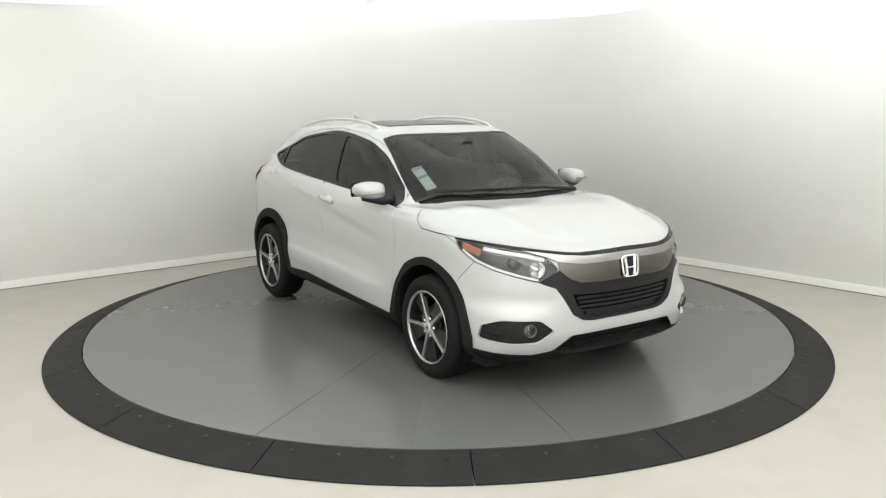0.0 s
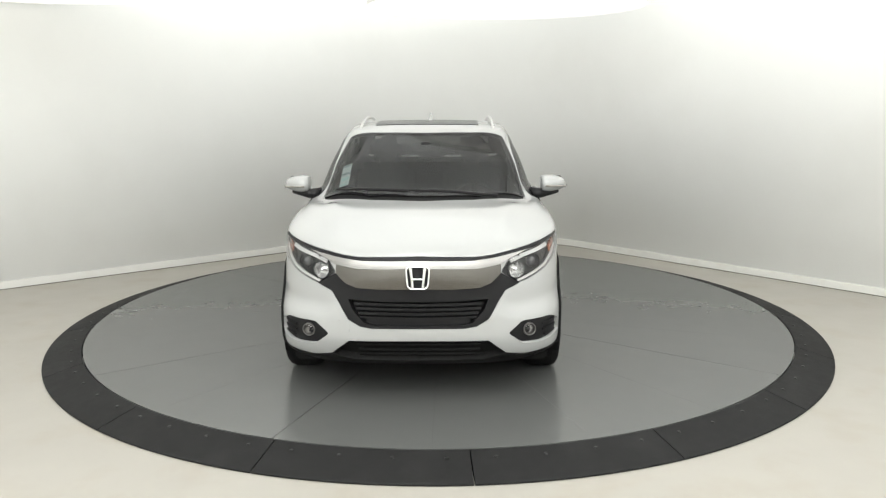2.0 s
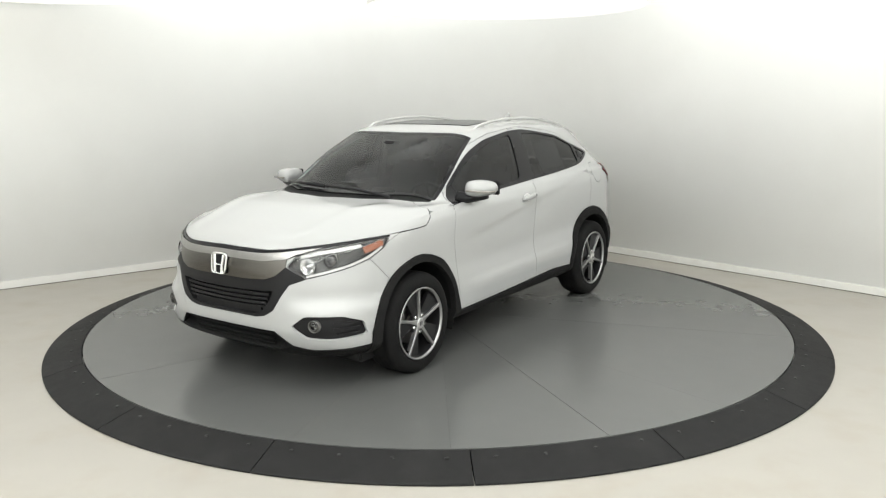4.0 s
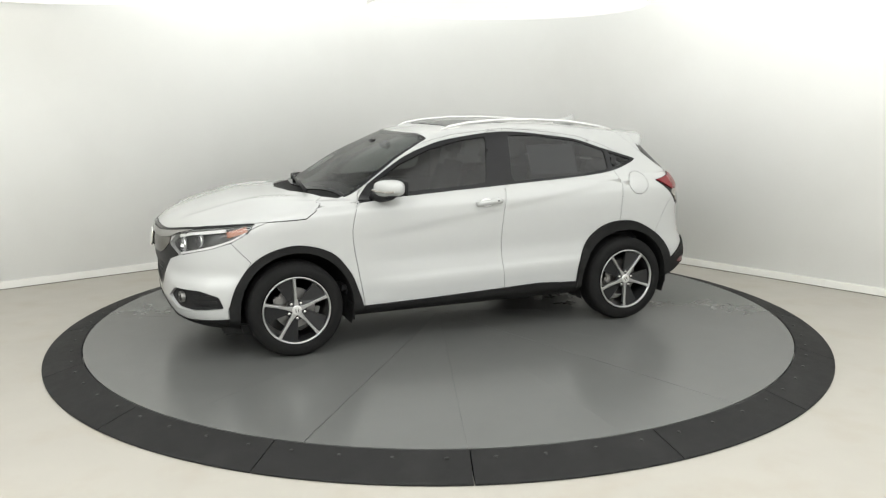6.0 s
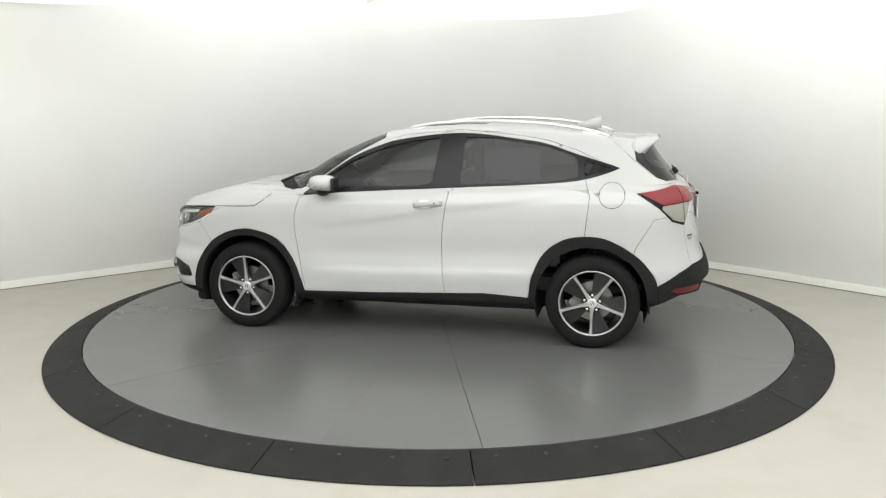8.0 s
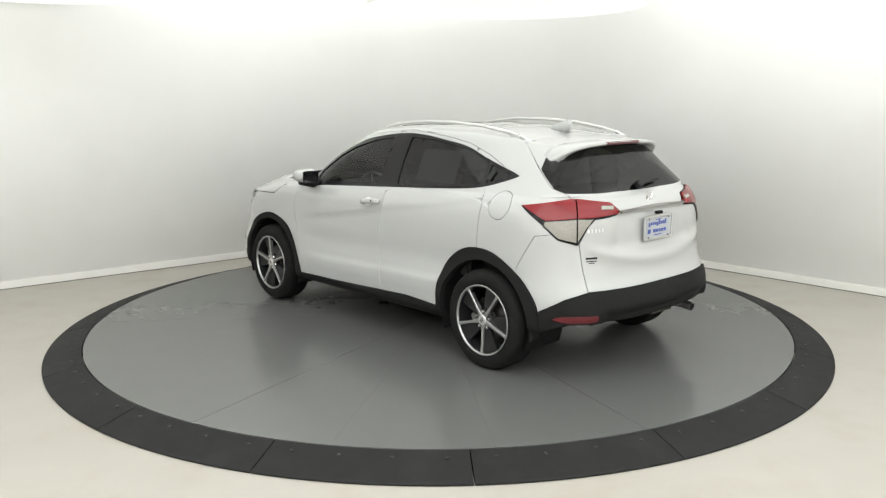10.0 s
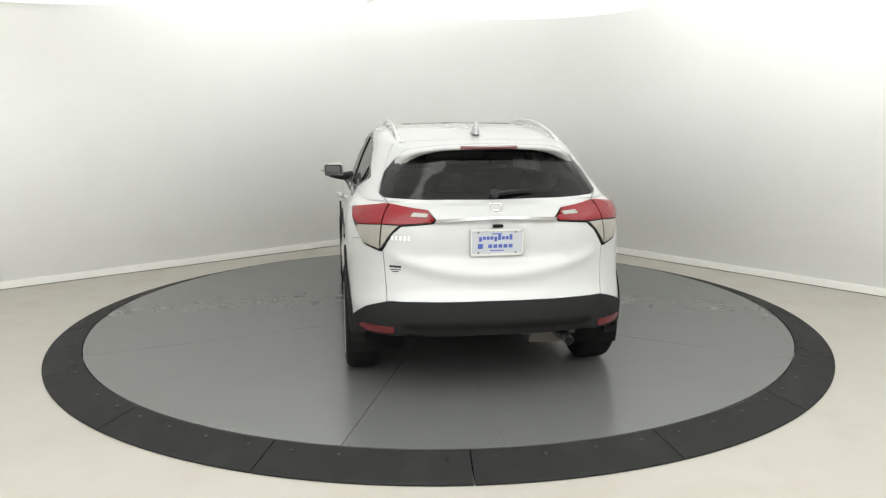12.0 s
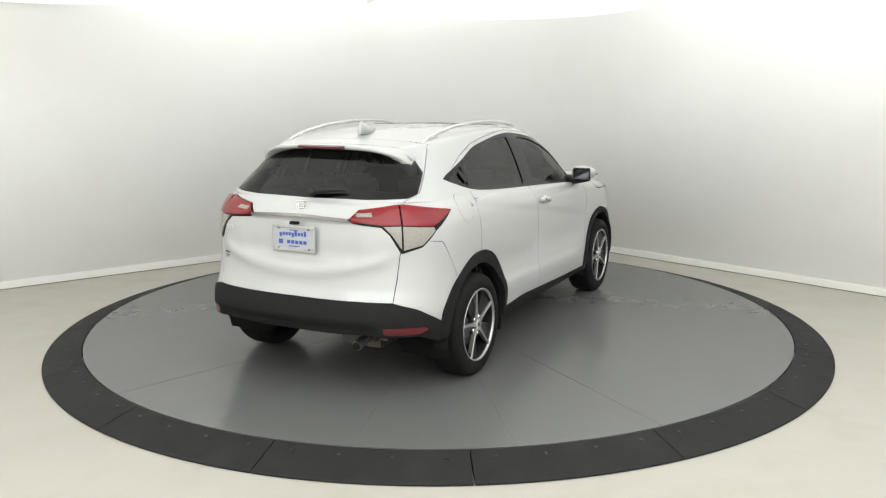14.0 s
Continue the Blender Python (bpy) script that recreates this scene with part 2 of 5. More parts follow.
LEVELS = [
    Level(1.98, -1.96, 0.780, 3.4, 3.0, 1.35, -1.40, z=[(2, 0.200), (1.7, 0.205), (1, 0.232), (-1, 0.240), (-2, 0.27)]),
    Level(2.10, -2.09, 0.865, 3.5, 3.0, 1.35, -1.40, z=[(2, 0.27), (-1, 0.30), (-2, 0.34)]),
    Level(2.155, -2.14, 0.874, 3.5, 3.0, 1.35, -1.40, z=[(2, 0.38), (-2, 0.42)]),
    Level(2.165, -2.13, 0.876, 3.3, 3.0, 1.35, -1.40, z=[(2, 0.50), (-2, 0.53)]),
    Level(2.175, -2.075, 0.870, 2.75, 3.0, 1.35, -1.40, z=[(2, 0.63), (-2, 0.66)]),
    Level(2.18, -2.045, 0.870, 2.45, 3.0, 1.35, -1.40, z=[(2, 0.76), (0, 0.78), (-2, 0.80)]),
    Level(2.155, -2.035, 0.872, 2.3, 3.0, 1.35, -1.40, z=[(2, 0.86), (0, 0.91), (-2, 0.94)]),
    Level(2.095, -2.01, 0.864, 2.25, 3.1, 1.30, -1.35, z=[(2, 0.92), (1, 0.97), (0, 0.995), (-1.4, 1.03), (-2, 1.05)]),
    Level(1.98, -1.95, 0.838, 2.2, 3.6, 1.15, -1.20, z=[(2, 0.965), (1.2, 1.005), (0, 1.055), (-1.4, 1.105), (-2, 1.12)]),
    Level(1.62, -1.90, 0.815, 2.6, 4.4, 0.80, -0.9, z=[(1.62, 1.062), (0.9, 1.035), (0, 1.085), (-1.4, 1.14), (-1.9, 1.145)]),
    Level(1.15, -1.87, 0.792, 3.0, 6.0, 0.42, -0.5, z=[(1.15, 1.105), (0.9, 1.07), (0, 1.11), (-1, 1.16), (-1.9, 1.17)]),
    Level(0.765, -1.77, 0.722, 3.0, 5.0, 0.10, -0.5, z=[(0.765, 1.315), (0.45, 1.305), (-0.3, 1.315), (-1.3, 1.295), (-1.8, 1.30)]),
    Level(0.375, -1.69, 0.632, 4.0, 4.2, -0.20, -0.5, z=[(0.375, 1.472), (0.1, 1.472), (-0.35, 1.505), (-0.8, 1.49), (-1.3, 1.45), (-1.7, 1.420)]),
    Level(0.27, -1.66, 0.570, 4.0, 4.2, -0.20, -0.5, z=[(0.27, 1.503), (0.0, 1.520), (-0.35, 1.540), (-0.8, 1.531), (-1.3, 1.489), (-1.7, 1.433)]),
    Level(0.05, -1.45, 0.400, 3.0, 3.0, -0.20, -0.5, z=[(0.05, 1.538), (-0.35, 1.557), (-0.8, 1.551), (-1.45, 1.486)]),
    Level(-0.20, -1.10, 0.003, 2.0, 2.0, -0.25, -1.0, z=[(-0.2, 1.560), (-0.6, 1.563), (-1.1, 1.536)]),
]


def skin_grid(nu=120, per=6):
    """The car's left half as a grid of points, smooth from level to level."""
    us = [i / nu for i in range(nu + 1)]
    ctrl = np.array([[lv.at(u) for u in us] for lv in LEVELS])
    rows = []
    n = len(ctrl)
    for i in range(n - 1):
        p0, p1, p2, p3 = ctrl[max(i - 1, 0)], ctrl[i], ctrl[i + 1], ctrl[min(i + 2, n - 1)]
        for k in range(per):
            t = k / per
            m1, m2 = (p2 - p0) * 0.42, (p3 - p1) * 0.42
            rows.append(p1 * (2 * t ** 3 - 3 * t ** 2 + 1) + m1 * (t ** 3 - 2 * t ** 2 + t) + p2 * (-2 * t ** 3 + 3 * t ** 2) + m2 * (t ** 3 - t ** 2))
    rows.append(ctrl[-1])
    g = np.array(rows)
    for axis in (2,):                     # even out the height's kinks along each loop
        for _ in range(6):
            g[:, 1:-1, axis] = 0.25 * g[:, :-2, axis] + 0.5 * g[:, 1:-1, axis] + 0.25 * g[:, 2:, axis]
    g[:, 0, 1] = 0.0
    g[:, -1, 1] = 0.0
    return g


# ---- the car's materials ----
def glass(name, tint, rough=0.0, gloss=1.0):
    """Thin tinted pane: light passes with the tint's loss, and it mirrors by its angle."""
    m = bpy.data.materials.new(name)
    m.use_nodes = True
    nt = m.node_tree
    nt.nodes.remove(nt.nodes["Principled BSDF"])
    clear, shine, mix, fres = (nt.nodes.new("ShaderNode" + k) for k in ("BsdfTransparent", "BsdfGlossy", "MixShader", "Fresnel"))
    clear.inputs["Color"].default_value = (*tint, 1)
    shine.inputs["Color"].default_value = (gloss, gloss, gloss, 1)
    shine.inputs["Roughness"].default_value = rough
    fres.inputs["IOR"].default_value = 1.52
    nt.links.new(fres.outputs[0], mix.inputs[0])
    nt.links.new(clear.outputs[0], mix.inputs[1])
    nt.links.new(shine.outputs[0], mix.inputs[2])
    nt.links.new(mix.outputs[0], nt.nodes["Material Output"].inputs["Surface"])
    return m


WHITE = material("white_car_paint", (0.385, 0.39, 0.385), 0.38, coat=1.0, scale=30, vary=0.01, rough_vary=0.03, bump=0.02, bump_scale=900)
BLACK = material("black_gap", (0.006, 0.006, 0.006), 0.8, spec=0.2, scale=20, vary=0.3)
CLAD = material("grained_black_plastic", (0.012, 0.012, 0.012), 0.72, spec=0.15, scale=25, vary=0.15, bump=0.5, bump_scale=600)
GLOSS_BLACK = material("gloss_black_trim", (0.008, 0.008, 0.009), 0.22, spec=0.25, coat=0.0, scale=20, vary=0.2, rough_vary=0.04)
SATIN_BLACK = material("satin_black_trim", (0.010, 0.010, 0.011), 0.45, spec=0.3, scale=20, vary=0.2)
CHROME = material("bright_chrome", (0.78, 0.78, 0.77), 0.10, metal=1.0, scale=30, vary=0.03, rough_vary=0.03)
SMOKE_CHROME = material("smoked_chrome", (0.135, 0.128, 0.118), 0.24, metal=1.0, scale=30, vary=0.04, rough_vary=0.04)
LIP_CHROME = material("soft_chrome", (0.30, 0.293, 0.283), 0.22, metal=1.0, scale=30, vary=0.04)
SATIN_SILVER = material("satin_silver", (0.66, 0.66, 0.655), 0.30, metal=0.9, scale=60, vary=0.05)
ALLOY = material("machined_alloy", (0.38, 0.38, 0.377), 0.36, metal=0.9, scale=90, vary=0.05, bump=0.06, bump_scale=500)
ALLOY_DARK = material("dark_painted_alloy", (0.016, 0.016, 0.017), 0.35, metal=0.3, scale=30, vary=0.1)
TYRE = material("tyre_rubber", (0.007, 0.007, 0.007), 0.78, spec=0.2, scale=18, vary=0.25, bump=0.3, bump_scale=300, stain=0.25, stain_scale=6, tint=(0.014, 0.0135, 0.013))
STEEL = material("brake_steel", (0.22, 0.215, 0.21), 0.45, metal=1.0, scale=60, vary=0.1)
RUST = material("dull_steel", (0.09, 0.083, 0.076), 0.55, metal=0.8, scale=40, vary=0.2)
PANE = glass("clear_windscreen", (0.58, 0.62, 0.60), gloss=0.6)
PANE_FRONT = glass("tinted_pane", (0.26, 0.272, 0.268), gloss=0.65)
PANE_REAR = glass("privacy_pane", (0.15, 0.155, 0.155), gloss=0.65)
LENS = glass("clear_lens", (0.93, 0.93, 0.93))
RED = material("red_lens", (0.17, 0.007, 0.011), 0.22, spec=0.3, coat=0.25, scale=90, vary=0.12, rough_vary=0.03, bump=0.25, bump_scale=220)
RED_DARK = material("dark_red_reflector", (0.09, 0.009, 0.012), 0.3, coat=0.2, scale=120, vary=0.2, bump=0.3, bump_scale=300)
CLEAR_LENS = material("clear_ribbed_lens", (0.22, 0.207, 0.18), 0.15, coat=1.0, scale=60, vary=0.2, bump=0.6, bump_scale=120)
AMBER = material("amber_reflector", (0.30, 0.085, 0.03), 0.25, coat=0.8, scale=120, vary=0.15, bump=0.3, bump_scale=260)
SILVER_BOWL = material("lamp_bowl", (0.72, 0.72, 0.72), 0.18, metal=1.0, scale=50, vary=0.08)
SEAT = material("dark_seat_cloth", (0.035, 0.035, 0.037), 0.85, scale=60, vary=0.25, bump=0.5, bump_scale=400)
DASH = material("dash_plastic", (0.028, 0.028, 0.029), 0.6, scale=40, vary=0.15, bump=0.3, bump_scale=500)
LINING = material("roof_lining", (0.36, 0.355, 0.34), 0.9, scale=40, vary=0.06)
SHEET = material("grey_sheet", (0.16, 0.165, 0.165), 0.6, scale=20, vary=0.15)
PAPER = material("printed_paper", (0.50, 0.53, 0.52), 0.6, scale=30, vary=0.04)
PRINT_GREY = material("print_grey", (0.22, 0.26, 0.27), 0.6, scale=60, vary=0.1)
PRINT_TEAL = material("print_teal", (0.42, 0.55, 0.55), 0.6, scale=60, vary=0.1)
BLUE_PRINT = material("print_blue", (0.05, 0.08, 0.30), 0.5, scale=60, vary=0.1)
PLATE_WHITE = material("plate_white", (0.37, 0.385, 0.41), 0.4, scale=60, vary=0.03)


# ---- the car's skin, cut into its panels ----
from mathutils.bvhtree import BVHTree
from mathutils.geometry import delaunay_2d_cdt

GRID = skin_grid()


def smooth_step(v, lo, hi):
    k = np.clip((v - lo) / (hi - lo), 0, 1)
    return k * k * (3 - 2 * k)


def sculpt(g):
    """Creases pressed into the flanks and the hood."""
    x, y, z = g[..., 0], g[..., 1], g[..., 2]
    side = smooth_step(x, -1.45, -1.0) * (1 - smooth_step(x, 0.45, 0.95)) * smooth_step(y, 0.72, 0.80)
    line = 0.80 + (0.85 - x) * 0.152                      # rising crease towards the rear door's corner
    below = line - z
    dent = np.where(below > 0, np.exp(-below / 0.14) * smooth_step(below, 0.0, 0.05), 0)
    y = y - 0.009 * dent * side
    low = 0.505 + (0.8 - x) * 0.03
    under = smooth_step(low - z, 0.0, 0.05)
    y = y + 0.010 * under * side * (1 - smooth_step(low - z, 0.10, 0.22))
    y = y - 0.010 * np.exp(-((z - low - 0.10) / 0.10) ** 2) * side
    hood = smooth_step(x, 1.15, 1.35) * (1 - smooth_step(x, 1.95, 2.1)) * smooth_step(z, 0.87, 0.95)
    ridge = 0.60 - 0.16 * (x - 1.2)
    z = z + hood * (0.012 * np.exp(-((y - ridge) / 0.07) ** 2))
    turn = np.degrees(np.arctan2(y, x - 1.2))             # hollow under the headlamps, round the bumper's corner
    nose = (x > 1.3) * smooth_step(turn, 26, 33) * (1 - smooth_step(turn, 56, 64))
    hollow = nose * np.exp(-((z - 0.585) / 0.05) ** 2) * 0.013
    x = x - hollow * np.cos(np.radians(turn))
    y = y - hollow * np.sin(np.radians(turn))
    rear = (x < -1.7) * (1 - smooth_step(np.abs(y), 0.36, 0.46)) * smooth_step(z, 0.80, 0.86) * (1 - smooth_step(z, 1.035, 1.055))
    x = x + 0.014 * rear                                   # sunk field round the plate
    tail = (x < -1.7) * (1 - smooth_step(np.abs(y), 0.55, 0.66))
    x = x - 0.016 * tail * np.exp(-((z - 0.735 - 0.10 * (y / 0.6) ** 2) / 0.035) ** 2)
    low_tail = (x < -1.7) * (1 - smooth_step(np.abs(y), 0.52, 0.60))
    x = x + 0.035 * low_tail * smooth_step(0.468 - z, 0.0, 0.03)
    g = np.stack([x, y, z], -1)
    g[:, 0, 1] = 0
    g[:, -1, 1] = 0
    g[-1, :, 1] = 0
    return g


GRID = sculpt(GRID)
NROW, NCOL = GRID.shape[:2]
_dj = np.gradient(GRID, axis=1)
_di = np.gradient(GRID, axis=0)
NORMAL = np.cross(_dj, _di)
NORMAL /= np.linalg.norm(NORMAL, axis=2, keepdims=True) + 1e-12
if NORMAL[NROW // 3, NCOL // 2, 1] < 0:
    NORMAL = -NORMAL
for _edge in (0, NCOL - 1):
    NORMAL[:, _edge, 1] = 0
NORMAL[-1] = NORMAL[-2]
NORMAL[-1, :, 1] = 0
NORMAL /= np.linalg.norm(NORMAL, axis=2, keepdims=True) + 1e-12

_tris, _where = [], []
for _i in range(NROW - 1):
    for _j in range(NCOL - 1):
        a, b, c, d = _i * NCOL + _j, _i * NCOL + _j + 1, (_i + 1) * NCOL + _j + 1, (_i + 1) * NCOL + _j
        _tris += [(a, b, c), (a, c, d)]
        _where += [(_i, _j, 0), (_i, _j, 1)]
FLAT = GRID.reshape(-1, 3)
TREE = BVHTree.FromPolygons([Vector(p) for p in FLAT], _tris)


def grid_place(place, index):
    """Where on the grid (column, row) a point of a triangle lies."""
    i, j, half = _where[index]
    a, b, c = (FLAT[k] for k in _tris[index])
    m = np.array([b - a, c - a]).T
    uv = np.linalg.lstsq(m, np.array(place) - a, rcond=None)[0]
    p, q = uv
    if half == 0:
        return j + p + q, i + q
    return j + p, i + p + q


def onto_skin(dom, p, q):
    """A point of the left half of the skin: S by (x, z) from the side, T by (x, y) from above, F and R by (degrees, z) round the nose and the tail."""
    if dom == "S":
        o, w = Vector((p, 3, q)), Vector((0, -1, 0))
    elif dom == "T":
        o, w = Vector((p, max(q, 1e-4), 3)), Vector((0, 0, -1))
    else:
        s = 1 if dom == "F" else -1
        a = radians(max(p, 0.005))
        w = -Vector((s * math.cos(a), math.sin(a), 0))
        o = Vector((s * 1.2, 0, q)) - w * 4
    hit, nrm, idx, dist = TREE.ray_cast(o, w)
    if hit is None:
        guess = o + w * ((o.y - 0.8) if dom == "S" else 3.2 if dom in "FR" else 1.5)
        if dom in "FR":
            guess = o + w * (4 - 0.85)
        hit, nrm, idx, dist = TREE.find_nearest(guess)
        c, r = grid_place(hit, idx)
        if q < 0.3 and dom != "T":
            return min(max(c, 0), NCOL - 1.0), 0.0
    c, r = grid_place(hit, idx)
    if abs(hit.y) < 2e-4:
        c = 0.0 if c < NCOL / 2 else NCOL - 1.0
        if hit.z > 1.53 and -1.1 < hit.x < -0.2:
            r = NROW - 1.0
    return min(max(c, 0), NCOL - 1.0), min(max(r, 0), NROW - 1.0)


def skin_at(c, r, offset=0.0):
    j, i = min(int(c), NCOL - 2), min(int(r), NROW - 2)
    a, b = c - j, r - i
    w = ((1 - a) * (1 - b), a * (1 - b), (1 - a) * b, a * b)
    at = ((i, j), (i, j + 1), (i + 1, j), (i + 1, j + 1))
    p = sum(k * GRID[q] for k, q in zip(w, at))
    n = sum(k * NORMAL[q] for k, q in zip(w, at))
    n = n / (np.linalg.norm(n) + 1e-12)
    return p + n * offset, n


def on_skin(dom, p, q, offset=0.0):
    """Place and normal in the car's space."""
    a, n = skin_at(*onto_skin(dom, p, q), offset)
    return Vector(a), Vector(n)


def outline(*runs):
    """A closed outline on the grid from runs of ("domain", (p, q), ...)."""
    pts = []
    for dom, *ps in runs:
        for k, (p, q) in enumerate(ps):
            if k:
                p0, q0 = ps[k - 1]
                length = math.hypot((p - p0) * (1 if dom in "ST" else 0.017), q - q0)
                n = max(1, int(length / 0.022))
                for m in range(1, n):
                    t = m / n
                    pts.append(onto_skin(dom, p0 + (p - p0) * t, q0 + (q - q0) * t))
            pts.append(onto_skin(dom, p, q))
    return pts


def rounded(pts, r=0.35, n=3):
    """Corners of a closed 2D outline eased by a share of the shorter neighbour."""
    out = []
    k = len(pts)
    for i in range(k):
        p0, p1, p2 = np.array(pts[i - 1], float), np.array(pts[i], float), np.array(pts[(i + 1) % k], float)
        a, b = p1 + (p0 - p1) * r, p1 + (p2 - p1) * r
        for m in range(n + 1):
            t = m / n
            out.append(tuple((1 - t) ** 2 * a + 2 * t * (1 - t) * p1 + t * t * b))
    return out


def curved(pts, n=6):
    """A smooth open curve through the points."""
    p = [np.array(v, float) for v in pts]
    out = []
    for i in range(len(p) - 1):
        a, b, c, d = p[max(i - 1, 0)], p[i], p[i + 1], p[min(i + 2, len(p) - 1)]
        for k in range(n):
            t = k / n
            out.append(tuple(0.5 * (2 * b + (c - a) * t + (2 * a - 5 * b + 4 * c - d) * t * t + (3 * b - a - 3 * c + d) * t ** 3)))
    return [*out, tuple(p[-1])]


def closed(pts):
    return [*pts, pts[0]]


def arch_hole(x):
    pts = [(x + 0.388 * math.cos(a), 0.330 + 0.388 * math.sin(a)) for a in (math.pi * k / 16 for k in range(17))]
    return closed([(x + 0.388, 0.12), *pts, (x - 0.388, 0.12)])


def circle(x, z, r, n=20):
    return closed([(x + r * math.cos(2 * math.pi * k / n), z + r * math.sin(2 * math.pi * k / n)) for k in range(n)])


STRIP_TOP = [(66, 0.932), (57, 0.925), (46, 0.910), (38.5, 0.897), (32, 0.886), (26, 0.874), (20.6, 0.868), (10, 0.873), (0, 0.877)]
STRIP_LOW = [(0, 0.853), (10, 0.850), (18.5, 0.848), (26, 0.857), (31.5, 0.867), (38.5, 0.879), (46, 0.894), (56.5, 0.911), (66, 0.921)]
DOOR_LINE = curved([(-0.255, 0.335), (-0.23, 0.62), (-0.237, 0.83), (-0.28, 1.11), (-0.335, 1.522)])
FRONT_SEAM = curved([(0.857, 1.045), (0.91, 0.84), (0.872, 0.545), (0.83, 0.302)])
